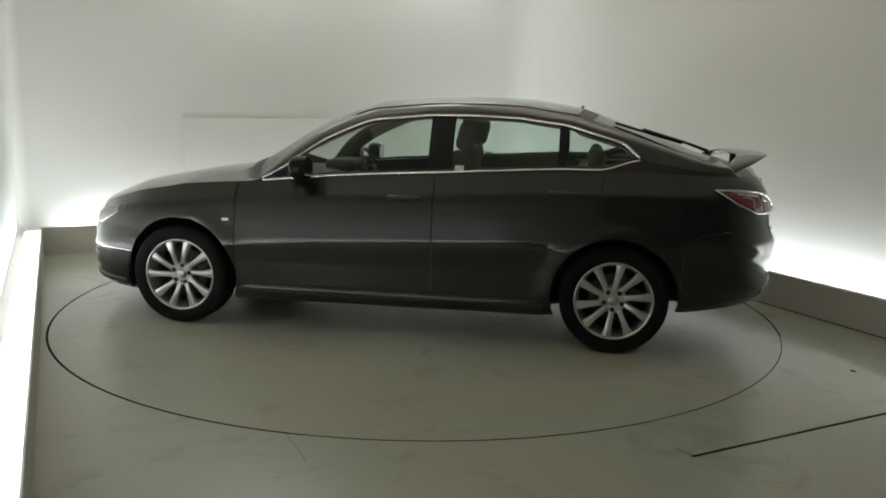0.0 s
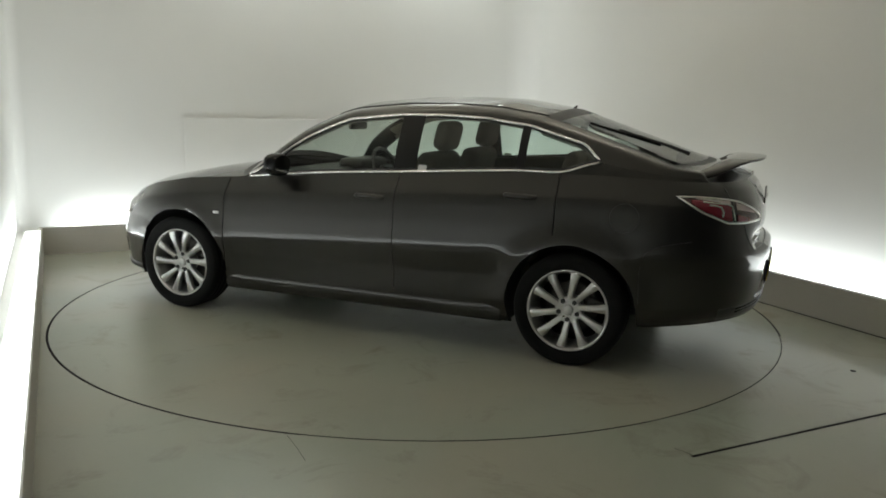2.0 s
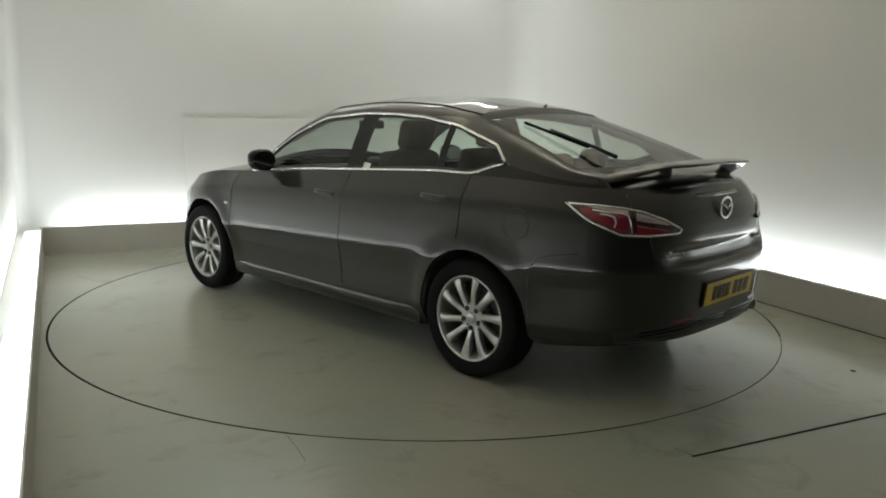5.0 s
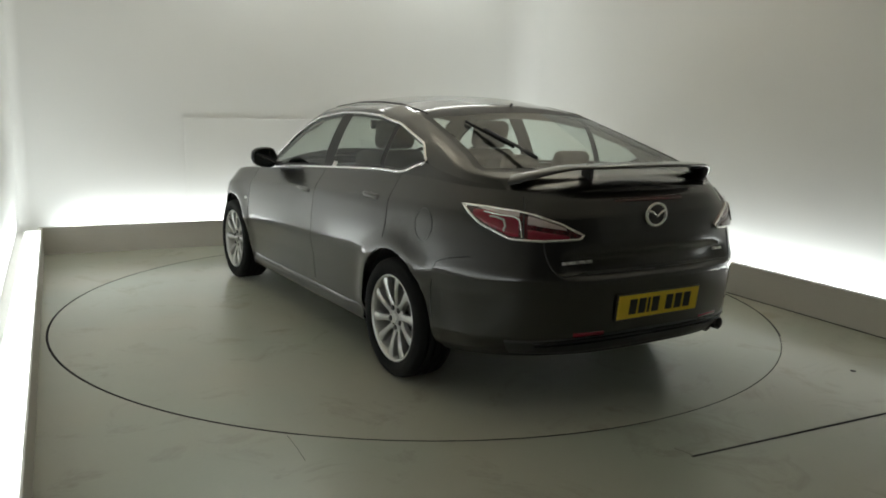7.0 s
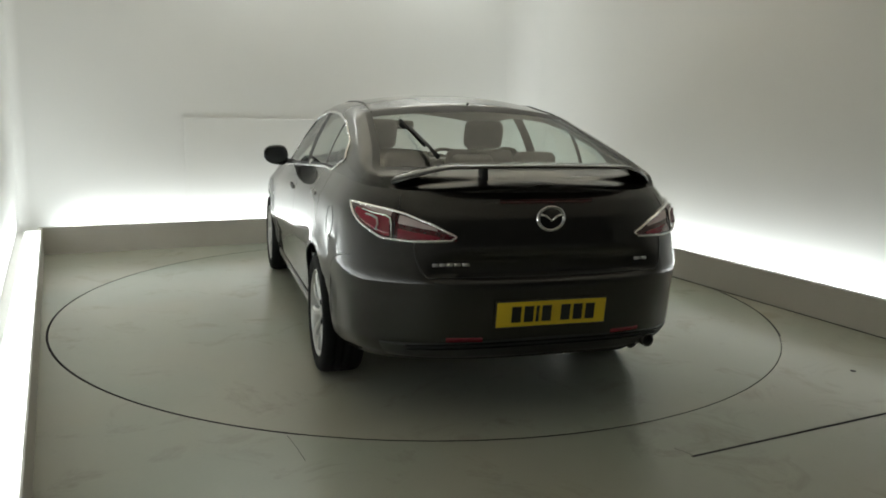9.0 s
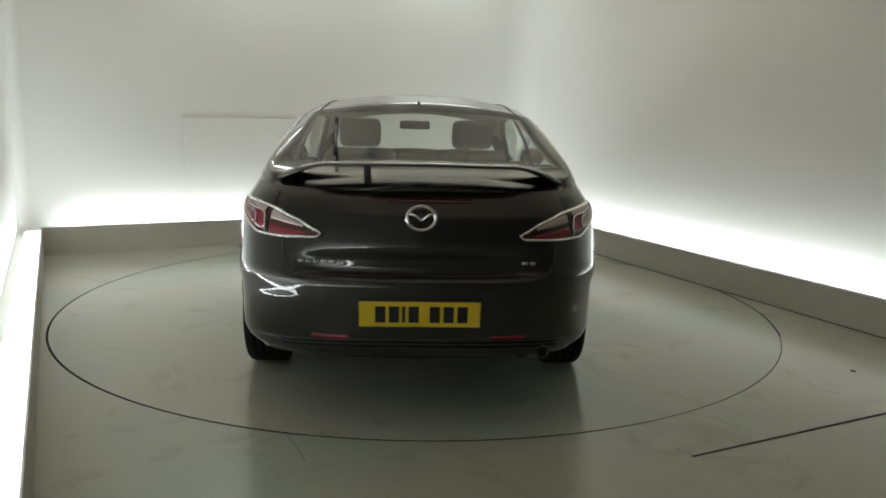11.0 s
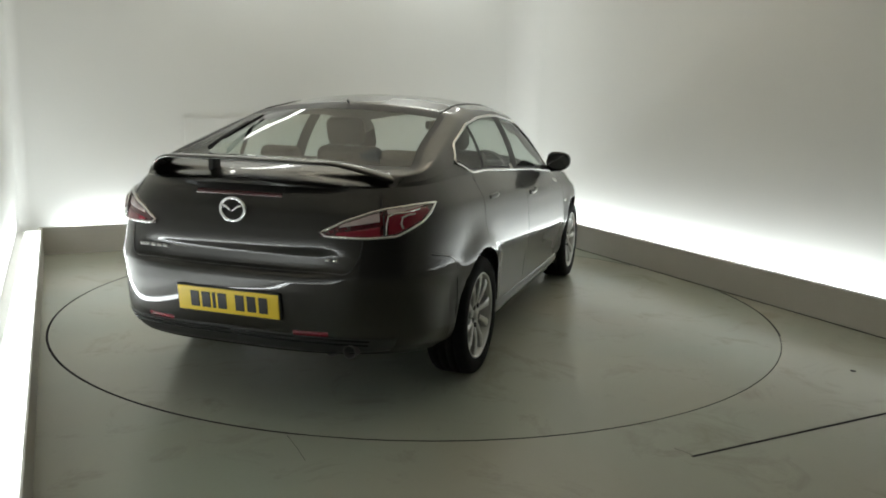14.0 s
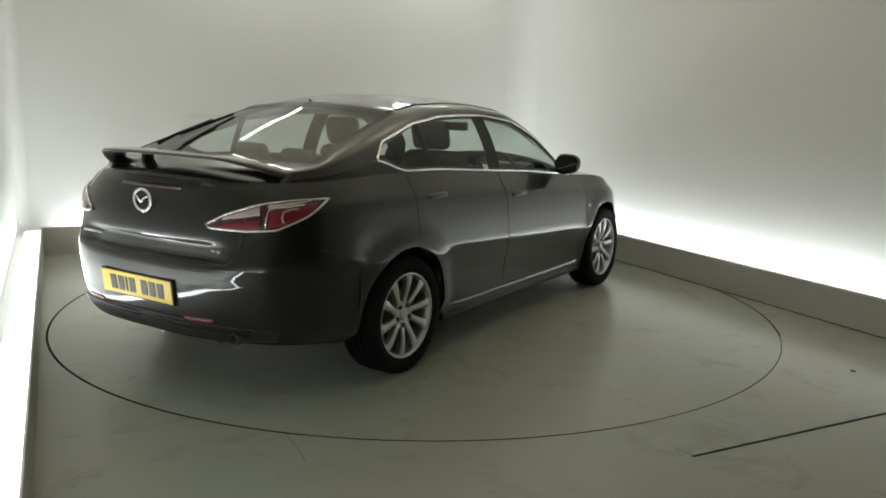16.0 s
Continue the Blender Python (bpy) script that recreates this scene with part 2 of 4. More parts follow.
for name, a, b, w in (("trim_north", uv(LEFT - 0.04, BACK), uv(RIGHT + 0.04, BACK), 0.05),
                      ("trim_east", uv(RIGHT, BACK), uv(RIGHT, FRONT), 0.05),
                      ("trim_west", uv(LEFT, FRONT), uv(LEFT, BACK), 0.012),
                      # unseen upstand, added to hide the front fill strip
                      ("trim_south", uv(RIGHT - 0.06, FRONT + 0.32), uv(LEFT + 0.06, FRONT + 0.32), 0.05)):
    ob = part(name, frame_box(b, a, w, -0.01, KERB, 0.004), UPSTAND, None, "low grey painted upstand hiding the wall lights", smooth=False)
    tagged(ob, category="upstand", kind="structure")
    if name == "trim_east":
        part("base_joint", frame_box(b, a, -0.006, 0.0, 0.005), PIT, ob, "thin dark joint along the floor", smooth=False)

diffuser = part("light_diffuser", frame_box(uv(LEFT - 0.013, FRONT + 0.4), uv(LEFT - 0.013, BACK - 0.02), -0.118, KERB - 0.05, KERB - 0.022, 0.003), glowing("lit_diffuser", (0.93, 1.0, 0.97), 2.6), None, "glowing white diffuser strip inside the side light trough", smooth=False)
tagged(diffuser, category="light strip", kind="structure")
ob = part("trim_ledge", frame_box(uv(LEFT - 0.141, FRONT + 0.4), uv(LEFT - 0.141, BACK - 0.02), -0.058, KERB - 0.06, KERB - 0.024, 0.002), WALL, None, "white painted ledge between light trough and wall", smooth=False)
tagged(ob, category="ledge", kind="structure")

TUBE = glowing("fluorescent_tube", (1, 0.98, 0.93), 2.5)


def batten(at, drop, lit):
    # those with a drop are unseen housings added for the uplights
    thing = tagged(new("ceiling_light"), "unseen white batten added below the ceiling to carry an uplight" if drop else "white fluorescent batten fixed to the ceiling", "ceiling light", "ceiling battens")
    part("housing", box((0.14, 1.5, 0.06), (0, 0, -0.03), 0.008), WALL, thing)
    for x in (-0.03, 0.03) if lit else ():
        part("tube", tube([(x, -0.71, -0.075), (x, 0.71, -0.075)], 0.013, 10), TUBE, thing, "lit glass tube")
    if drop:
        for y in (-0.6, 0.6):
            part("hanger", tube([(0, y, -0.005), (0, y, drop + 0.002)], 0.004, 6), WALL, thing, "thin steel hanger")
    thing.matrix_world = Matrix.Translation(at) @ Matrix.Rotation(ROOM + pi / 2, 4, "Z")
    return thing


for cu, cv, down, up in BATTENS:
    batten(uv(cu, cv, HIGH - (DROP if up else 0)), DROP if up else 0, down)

# ---------------------------------------------------------------- turntable
turntable = tagged(new("turntable"), "round grey painted car turntable flush with the floor", "turntable")
part("deck", lathe([(0.0, 0.0), (RING - 0.008, 0.0)], 360), DISC, turntable)
part("edge_band", lathe([(RING - 0.008, 0.0), (RING - 0.005, -0.003), (RING - 0.005, -0.05)], 360), PIT, turntable, "dark steel edge band")
for ob in turntable.children:
    ob.data.transform(Matrix.Rotation(pi / 2, 4, "X"))

# ---------------------------------------------------------------- car body
car = tagged(new("car"), "dark graphite metallic five-door hatchback on the turntable", "car")
AXLE, HUB = 1.3625, 0.318

side_w = soft_curve([(-0.2, 0.81), (0.0, 0.81), (0.05, 0.855), (0.15, 0.868), (0.33, 0.880), (0.43, 0.896), (0.48, 0.904), (0.53, 0.904), (0.57, 0.901),
                     (0.683, 0.894), (0.80, 0.884), (0.855, 0.875), (0.885, 0.860), (0.93, 0.836), (1.0, 0.800), (1.2, 0.69)], 0.012)
edge_z = soft_curve([(-2.6, 1.048), (-2.0, 1.056), (-1.5, 1.07), (-1.0, 1.06), (-0.3, 1.012), (0.4, 0.97), (0.9, 0.93), (1.4, 0.895),
                     (1.8, 0.842), (2.1, 0.765), (2.3, 0.69), (2.4, 0.65), (2.6, 0.6)], 0.06)
low_z = soft_curve([(-2.6, 0.33), (-2.3, 0.315), (-1.75, 0.25), (-1.6, 0.24), (-1.3, 0.20), (-1.0, 0.19), (1.0, 0.17), (1.6, 0.17), (2.6, 0.19)], 0.05)
tail_x = soft_curve([(0.2, -2.26), (0.30, -2.312), (0.36, -2.334), (0.42, -2.345), (0.5, -2.354), (0.6, -2.365), (0.66, -2.368), (0.680, -2.358), (0.692, -2.318), (0.702, -2.303), (0.765, -2.304),
                     (0.780, -2.316), (0.80, -2.322), (0.83, -2.322), (0.88, -2.315), (0.95, -2.296), (1.02, -2.258), (1.06, -2.215), (1.2, -2.16)], 0.006)
corner_x = soft_curve([(0.2, -2.26), (0.33, -2.325), (0.42, -2.348), (0.58, -2.368), (0.68, -2.368), (0.74, -2.345), (0.82, -2.323), (0.88, -2.314), (0.95, -2.296), (1.02, -2.258), (1.06, -2.215), (1.2, -2.16)], 0.016)
nose_x = soft_curve([(0.1, 2.25), (0.22, 2.295), (0.4, 2.312), (0.56, 2.308), (0.63, 2.300), (0.70, 2.268), (0.8, 2.19), (1.0, 2.04)], 0.02)
top_z = soft_curve([(-2.4, 1.05), (-2.26, 1.068), (-2.1, 1.112), (-1.93, 1.147), (-1.73, 1.218), (-1.43, 1.326), (-1.13, 1.430), (-0.82, 1.479), (-0.51, 1.487), (-0.2, 1.482),
                    (0.2, 1.446), (0.366, 1.394), (0.545, 1.328), (0.708, 1.240), (0.88, 1.132), (1.06, 1.028), (1.2, 0.985), (1.48, 0.945), (1.94, 0.855), (2.15, 0.77), (2.38, 0.63)], 0.05)
shift_x = soft_curve([(-2.4, 0.0), (-2.25, 0.0), (-1.9, -0.16), (-1.5, -0.14), (-1.0, -0.08), (-0.4, 0.0), (0.2, 0.05), (0.9, 0.16), (1.5, 0.22), (2.0, 0.20), (2.3, 0.06), (2.42, 0.0)], 0.06)
REAR, FORE = -1.52, 1.30


def plan_point(kind, q, z, v):
    """A point of the outer skin: kind and q say where on the outline, z and v how high."""
    w = float(side_w(v))
    if kind == "mid":
        barrel = 1 - 0.012 * max(0.0, abs(q) - 0.5) ** 2
        return q, w * barrel
    if kind == "rear":
        a = q * pi / 2
        n = 3.1
        lift = min(1.0, max(0.0, (1 - q) / 0.3)) * min(1.0, max(0.0, (v - 0.02) / 0.12))
        w += max(0.0, 0.890 - w) * lift * lift * (3 - 2 * lift) * (1.0 if v < 0.5 else 0.0)
        side = min(1.0, max(0.0, (q - 0.18) / 0.18))
        side = side * side * (3 - 2 * side)
        end = float(tail_x(z)) * (1 - side) + float(corner_x(z)) * side
        return REAR - (REAR - end) * max(cos(a), 0) ** (2 / n), w * max(sin(a), 0) ** (2 / n) * (1 - 0.012 * 1.04)
    a = q * pi / 2
    end = float(nose_x(z))
    n = 2.2 + 0.22 * min(1.0, max(0.0, (0.60 - z) / 0.15))      # fuller round the bumper than at the lamps
    return FORE + (end - FORE) * max(cos(a), 0) ** (2 / n), w * max(sin(a), 0) ** (2 / n) * (1 - 0.012 * 0.64)


SHUT = (0.985, -0.27, -1.26)
SPLITS = sorted({round(x, 4) for x in [*np.linspace(REAR, FORE, 151)[1:-1]] if min(abs(x - s) for s in SHUT + (-0.22, -0.37, -1.0, -1.05, 0.62)) > 0.009}
                | {s + d for s in SHUT for d in (-0.003, 0.003)} | {-0.22, -0.37, -1.0, -1.05, 0.62})
COLS = [("rear", q) for q in np.linspace(0, 1, 40) ** 0.9] + [("mid", x) for x in SPLITS] + [("fore", q) for q in np.linspace(1, 0, 34) ** 0.9]
SILL_V, BUMP_V = 0.155, 0.485
ROWS = sorted({round(v, 4) for v in np.linspace(0, 1, 64) if abs(v - BUMP_V) > 0.015 and abs(v - SILL_V) > 0.012}
              | {SILL_V - 0.004, SILL_V + 0.004, BUMP_V - 0.005, BUMP_V + 0.005})


def column(kind, q):
    pts = []
    if kind == "mid":
        z0, z1 = float(low_z(q)), float(edge_z(q))
    elif kind == "rear":
        x = REAR - 0.85 * cos(q * pi / 2) ** 0.7
        z0, z1 = float(low_z(x)), float(edge_z(x))
    else:
        x = FORE + 1.08 * cos(q * pi / 2) ** 0.8
        z0, z1 = float(low_z(x)), float(edge_z(x))
    for v in ROWS:
        z = z0 + (z1 - z0) * v
        x, y = plan_point(kind, q, z, v)
        for ax in (AXLE, -AXLE):
            r = math.hypot(x - ax, z - HUB)
            if r < 0.6 and z > 0.25:
                y += (0.016 if ax > 0 else 0.024) * math.exp(-((r - 0.375) / 0.075) ** 2) * min(1.0, (z - 0.25) / 0.08)
        if kind != "rear" and x > 0.7:                 # crest of the front wing
            k = min(1.0, max(0.0, (v - 0.55) / 0.35))
            y += 0.026 * math.exp(-((x - 1.50) / 0.33) ** 2) * k * k * (3 - 2 * k)
        pts.append((x, y, z))
    return pts


LOW = np.array([column(k, q) for k, q in COLS])         # columns x rows x 3
ARCH = 0.372


def settle_arch(ax):
    """Drops the skin's grid points beside the wheel opening onto its circle."""
    cen = (LOW[:-1, :-1] + LOW[1:, :-1] + LOW[:-1, 1:] + LOW[1:, 1:]) / 4
    gone = np.hypot(cen[..., 0] - ax, cen[..., 2] - HUB) < ARCH
    inside, outside = (np.zeros(LOW.shape[:2], bool) for _ in range(2))
    for di in (0, 1):
        for dj in (0, 1):
            inside[di:di + gone.shape[0], dj:dj + gone.shape[1]] |= gone
            outside[di:di + gone.shape[0], dj:dj + gone.shape[1]] |= ~gone
    for i, j in zip(*np.nonzero(inside & outside)):
        d = LOW[i, j, [0, 2]] - (ax, HUB)
        x, z = np.array((ax, HUB)) + d / np.hypot(*d) * ARCH
        if COLS[i][0] == "mid":
            z0, z1 = float(low_z(x)), float(edge_z(x))
            flare = (0.016 if ax > 0 else 0.024) * min(1.0, max(0.0, (z - 0.25) / 0.08))
            LOW[i, j, 1] = plan_point("mid", x, z, (z - z0) / (z1 - z0))[1] + flare
        LOW[i, j, [0, 2]] = x, z
    return gone


GONE = settle_arch(AXLE) | settle_arch(-AXLE)


def grid_mesh(P, keep, mirror=True):
    """Faces of the grid P that keep(centre, i, j) picks, with the mirrored half."""
    vs, fs, ids = [], [], {}

    def vid(i, j, sgn):
        p = P[i, j]
        if abs(p[1]) < 1e-4:
            sgn = 1
        key = (i, j, sgn)
        if key not in ids:
            ids[key] = len(vs)
            vs.append((p[0], p[1] * sgn, p[2]))
        return ids[key]

    for i in range(P.shape[0] - 1):
        for j in range(P.shape[1] - 1):
            c = (P[i, j] + P[i + 1, j] + P[i, j + 1] + P[i + 1, j + 1]) / 4
            if keep(c, i, j):
                for sgn in ((1, -1) if mirror is True else (mirror,)):
                    f = [vid(i, j, sgn), vid(i + 1, j, sgn), vid(i + 1, j + 1, sgn), vid(i, j + 1, sgn)]
                    f = [a for k, a in enumerate(f) if a not in f[:k]]
                    if len(f) > 2:
                        fs.append(tuple(f[::-1] if sgn > 0 else f))
    return vs, fs


def arch_gap(c, more=0.0):
    return min(math.hypot(c[0] - ax, c[2] - HUB) for ax in (AXLE, -AXLE)) < ARCH + more


def in_shut(i):
    k, q = COLS[i]
    if k != "mid" or COLS[i + 1][0] != "mid":
        return False
    m = (q + COLS[i + 1][1]) / 2
    return any(abs(m - s) < 0.004 for s in SHUT)


def panel_at(c, i, j):
    """Which body panel a face of the lower skin belongs to."""
    if GONE[i, j]:
        return ""
    k = COLS[i][0]
    v = (ROWS[j] + ROWS[j + 1]) / 2
    x, y, z = c
    if k == "rear" and x < -1.80:
        if v < BUMP_V:
            return "rear_bumper"
        return "tailgate" if y < 0.60 else "quarter"
    if k == "fore" and x > 1.95 or (k == "fore" and v < 0.3 and x > 1.75):
        return "front_bumper" if v < 0.93 else "wing"
    if -0.99 < x < 0.99 and v < SILL_V:
        return "gap" if v > SILL_V - 0.004 else "sill"
    if in_shut(i) and (v > SILL_V):
        return "gap" if math.hypot(x + AXLE, z - HUB) > 0.43 else "quarter"
    if x > 0.985:
        return "wing"
    if x > -0.27:
        return "front_door"
    if x > -1.26 and math.hypot(x + AXLE, z - HUB) > 0.43:
        return "rear_door"
    return "quarter"


def thick(ob, t, offset=-1):
    m = ob.modifiers.new("thickness", "SOLIDIFY")
    m.thickness, m.offset = t, offset
    e = ob.modifiers.new("edges", "EDGE_SPLIT")
    e.split_angle = radians(45)
    return ob


for name in ("tailgate", "rear_bumper", "front_bumper"):
    thick(part(name, grid_mesh(LOW, lambda c, i, j: panel_at(c, i, j) == name), PAINT, car), 0.012, -1)
PANELS = {}
for name in ("quarter", "front_door", "rear_door", "wing", "sill"):
    for sgn in (1, -1):
        PANELS[name, sgn] = thick(part(name + "_panel", grid_mesh(LOW, lambda c, i, j: panel_at(c, i, j) == name, sgn), PAINT, car), 0.012, -1)

# dark inner shell behind the shut lines, closed below
INNER = LOW.copy()
INNER[..., 1] = np.maximum(INNER[..., 1] - 0.035, 0)
INNER[..., 0] *= 0.985
part("inner_shell", grid_mesh(INNER, lambda c, i, j: not arch_gap(c, 0.03)), BLACK, car, "black inner shell and wheel wells")
UNDER = np.stack([LOW[:, 1], np.stack([LOW[:, 1, 0], 0 * LOW[:, 1, 1], LOW[:, 1, 2] + 0.02], -1)], 1)
UNDER[..., 1] *= np.where(np.abs(np.abs(UNDER[..., 0]) - AXLE) < 0.42, 0.70, 0.97)
UNDER[..., 2] = np.maximum(UNDER[..., 2], 0.175)
part("underbody", grid_mesh(UNDER, lambda c, i, j: True), BLACK, car, "black underbody")

# ---------------------------------------------------------------- greenhouse, roof, bonnet
SIDE_N, FILLET_N, TOP_N = 6, 5, 9
ROOF_COLS = []
for i, (k, q) in enumerate(COLS):
    ex, ey, ez = LOW[i, -1]
    xc = ex + float(shift_x(ex))
    zc = max(float(top_z(xc)), ez)
    k0 = min(1.0, max(0.0, (ex + 1.75) / 1.05))
    bow = 0.01 + 0.18 * k0 * k0 * (3 - 2 * k0)
    if zc - bow * ey * ey > ez + 0.004 and k == "mid" or (k == "rear" and q > 0.6 and zc - bow * ey * ey > ez + 0.004):
        lo, hi = 0.0, ey
        for _ in range(40):
            y = (lo + hi) / 2
            if zc - bow * y * y > ez + (ey - y) / 0.455:
                hi = y
            else:
                lo = y
            if hi - lo < 1e-5:
                break
        cy = (lo + hi) / 2
        cz = zc - bow * cy * cy
    else:
        cy, cz = ey, ez
        bow = (zc - ez) / max(ey * ey, 1e-4)
    h = cz - ez
    cut = min(0.3, 0.036 / max(h, 1e-3)) if h > 0 else 0
    # glass limits on the side, as shares of the straight flank
    sgl = lambda a: max(0.0, min(1.0, a)) ** 2 * (3 - 2 * max(0.0, min(1.0, a)))
    fb = 0.04 + 0.46 * sgl((-1.20 - ex) / 0.31) ** 1.5
    ft = 0.97 - 0.47 * sgl((-1.36 - ex) / 0.15)
    if ex < -1.508 or h < 0.02:
        fb = ft = 0.5
    fr = [0.0, *np.linspace(fb, ft, SIDE_N - 1), 1.0]
    A = np.array((ex, ey, ez))
    C = np.array((ex, cy, cz))
    pts = [A + (C - A) * f * (1 - cut) for f in fr]
    for p, f in zip(pts, fr):                       # slight curve of the flank
        p[1] += 0.018 * h / 0.35 * 4 * f * (1 - f) if h > 0 else 0

    def top(y):
        s = 1 - (y / ey) ** 2 if ey > 1e-4 else 0
        return np.array((ex + (xc - ex) * s, y, zc - bow * y * y))
    r = min(0.07, h * 0.5, cy * 0.2)
    F = top(cy - r)
    S = pts[-1]
    Cc = np.array(((S[0] + F[0]) / 2, C[1], C[2]))
    for t in np.linspace(0, 1, FILLET_N + 1)[1:]:
        pts.append((1 - t) ** 2 * S + 2 * t * (1 - t) * Cc + t * t * F)
    y0 = cy - r
    inset = min(0.035, y0 * 0.3)
    for y in [y0 - inset, *np.linspace(y0 - inset, 0, TOP_N + 1)[1:]]:
        pts.append(top(y))
    ROOF_COLS.append(pts)
TOP = np.array(ROOF_COLS)
for j in range(SIDE_N + 1, TOP.shape[1]):            # settle the roof skin lengthwise
    for _ in range(2):
        TOP[1:-1, j] = TOP[1:-1, j] * 0.5 + (TOP[:-2, j] + TOP[2:, j]) * 0.25
W0 = SIDE_N + FILLET_N + 1


def top_kind(c, i, j):
    x = (LOW[i, -1, 0] + LOW[i + 1, -1, 0]) / 2
    if 1 <= j < SIDE_N - 1 and -1.508 < x < 0.93:
        if x > 0.62:
            return "sail"
        if -0.37 < x < -0.22:
            return "pillar"
        if -1.05 < x < -1.0:
            return "bar"
        return "front_door_glass" if x > -0.22 else "rear_door_glass" if x > -1.0 else "quarter_glass"
    if j >= W0 and 0.30 < x < 0.84:
        return "windscreen"
    if j >= W0 and -1.80 < x < -1.15:
        return "rear_window"
    if j >= W0 - 1 and -1.86 < x <= -1.05:
        return "rear_seal"
    if x >= 0.93 or (x >= 0.84 and j >= W0):
        return "cowl" if x < 0.93 else "bonnet"
    return "roof" if x > -1.86 else "deck"


pick = lambda name: (lambda c, i, j: top_kind(c, i, j) == name)
thick(part("roof", grid_mesh(TOP, pick("roof")), PAINT, car), 0.01, -1)
thick(part("deck", grid_mesh(TOP, pick("deck")), PAINT, car, "body-coloured tailgate top"), 0.01, -1)
thick(part("bonnet", grid_mesh(TOP, pick("bonnet")), PAINT, car), 0.01, -1)
part("cowl", grid_mesh(TOP, pick("cowl")), BLACK, car, "black windscreen cowl")
part("rear_seal", grid_mesh(TOP, pick("rear_seal")), GLOSS, car, "gloss black rear window surround")
part("windscreen", grid_mesh(TOP, pick("windscreen")), REAR_GLASS, car, "clear windscreen")
part("rear_window", grid_mesh(TOP, pick("rear_window")), REAR_GLASS, car, "tinted rear window")
for sgn in (1, -1):
    part("sail_panel", grid_mesh(TOP, pick("sail"), sgn), GLOSS, car, "gloss black mirror sail")
    part("door_pillar", grid_mesh(TOP, pick("pillar"), sgn), GLOSS, car, "gloss black door pillar")
    part("window_bar", grid_mesh(TOP, pick("bar"), sgn), GLOSS, car, "gloss black window bar")
    for name, door in (("front_door_glass", "front_door"), ("rear_door_glass", "rear_door"), ("quarter_glass", "quarter")):
        part(name, grid_mesh(TOP, pick(name), sgn), GLASS, PANELS[door, sgn], "tinted side glass")
HEAD = TOP.copy()
HEAD[..., 2] -= 0.035
HEAD[..., 1] = np.maximum(HEAD[..., 1] - 0.02, 0)
part("headlining", grid_mesh(HEAD, lambda c, i, j: top_kind(c, i, j) == "roof" and j >= SIDE_N and -1.05 < c[0] < 0.5), LINING, car, "grey roof lining")
for sgn in (1, -1):
    part("pillar_trim", grid_mesh(HEAD, lambda c, i, j: top_kind(c, i, j) == "roof" and j < W0 and -1.7 < c[0] < -1.1, sgn), LINING, car, "grey pillar trim")

# chrome line round the side glass
glass_cols = [i for i in range(len(COLS)) if -1.509 < LOW[i, -1, 0] < 0.90 and TOP[i, SIDE_N - 1, 2] - TOP[i, 1, 2] > 0.01]
for sgn in (1, -1):
    low_line = [TOP[i, 1] for i in glass_cols]
    top_line = [TOP[i, SIDE_N - 1] for i in glass_cols]
    ring = [(p[0], (p[1] + 0.004) * sgn, p[2]) for p in low_line + top_line[::-1]]
    part("window_trim", tube(ring, 0.0085, 8, closed=True), CHROME, car, "bright chrome window surround")
    seal = [(p[0], (p[1] - 0.002) * sgn, p[2] + dz) for p, dz in [(q, 0.013) for q in low_line] + [(q, -0.013) for q in top_line[::-1]]]
    part("window_seal", tube(seal, 0.0070, 6, closed=True), BLACK, car, "black rubber window seal")


# ---------------------------------------------------------------- turning of the car
TURN = [(0, 169.1), (1, 162.22), (2, 155.32), (3, 148.39), (4, 141.43), (5, 134.41), (6, 127.35), (7, 120.23), (8, 113.06),
        (9, 105.85), (10, 98.6), (11, 91.32), (12, 84.04), (13, 76.77), (14, 69.54), (15, 62.38), (16, 55.31)]

# ---------------------------------------------------------------- wheels
def tread_tyre():
    prof = [(0.220, -0.075), (0.236, -0.098), (0.275, -0.108), (0.300, -0.104), (0.312, -0.092), (0.318, -0.07)]
    for g in (-0.045, 0.0, 0.045):
        prof += [(0.318, g - 0.006), (0.310, g - 0.004), (0.310, g + 0.004), (0.318, g + 0.006)]
    prof += [(0.318, 0.07), (0.312, 0.092), (0.300, 0.104), (0.275, 0.108), (0.256, 0.108), (0.246, 0.104), (0.234, 0.100), (0.225, 0.086), (0.220, 0.075)]
    return lathe(prof, 72)


def spoke_mesh():
    """One tapered alloy spoke with a raised spine, in the wheel's plane x z, outer side +y."""
    vs, fs = [], []
    rows = [(0.062, 0.0165, 0.073), (0.09, 0.0155, 0.080), (0.135, 0.0170, 0.088), (0.18, 0.0215, 0.092), (0.222, 0.030, 0.088)]
    for r, w, y in rows:
        sweep = 0.026 * (r - 0.062) / 0.16
        vs += [(r, y - 0.035, sweep - w), (r, y - 0.006, sweep - w), (r, y, sweep - w * 0.55), (r, y + 0.001, sweep), (r, y, sweep + w * 0.55), (r, y - 0.006, sweep + w), (r, y - 0.035, sweep + w)]
    for i in range(len(rows) - 1):
        for k in range(6):
            a = i * 7 + k
            fs.append((a, a + 1, a + 8, a + 7))
    return vs, fs


def nut_mesh(r=0.0150, y0=0.050, y1=0.0775):
    vs = [(r * cos(a), y, r * sin(a)) for y in (y0, y1) for a in [pi / 3 * k for k in range(6)]]
    return vs, [tuple(range(6, 12))[::-1]] + [(k, (k + 1) % 6, 6 + (k + 1) % 6, 6 + k) for k in range(6)]


def crisp(ob):
    e = ob.modifiers.new("edges", "EDGE_SPLIT")
    e.split_angle = radians(28)
    return ob


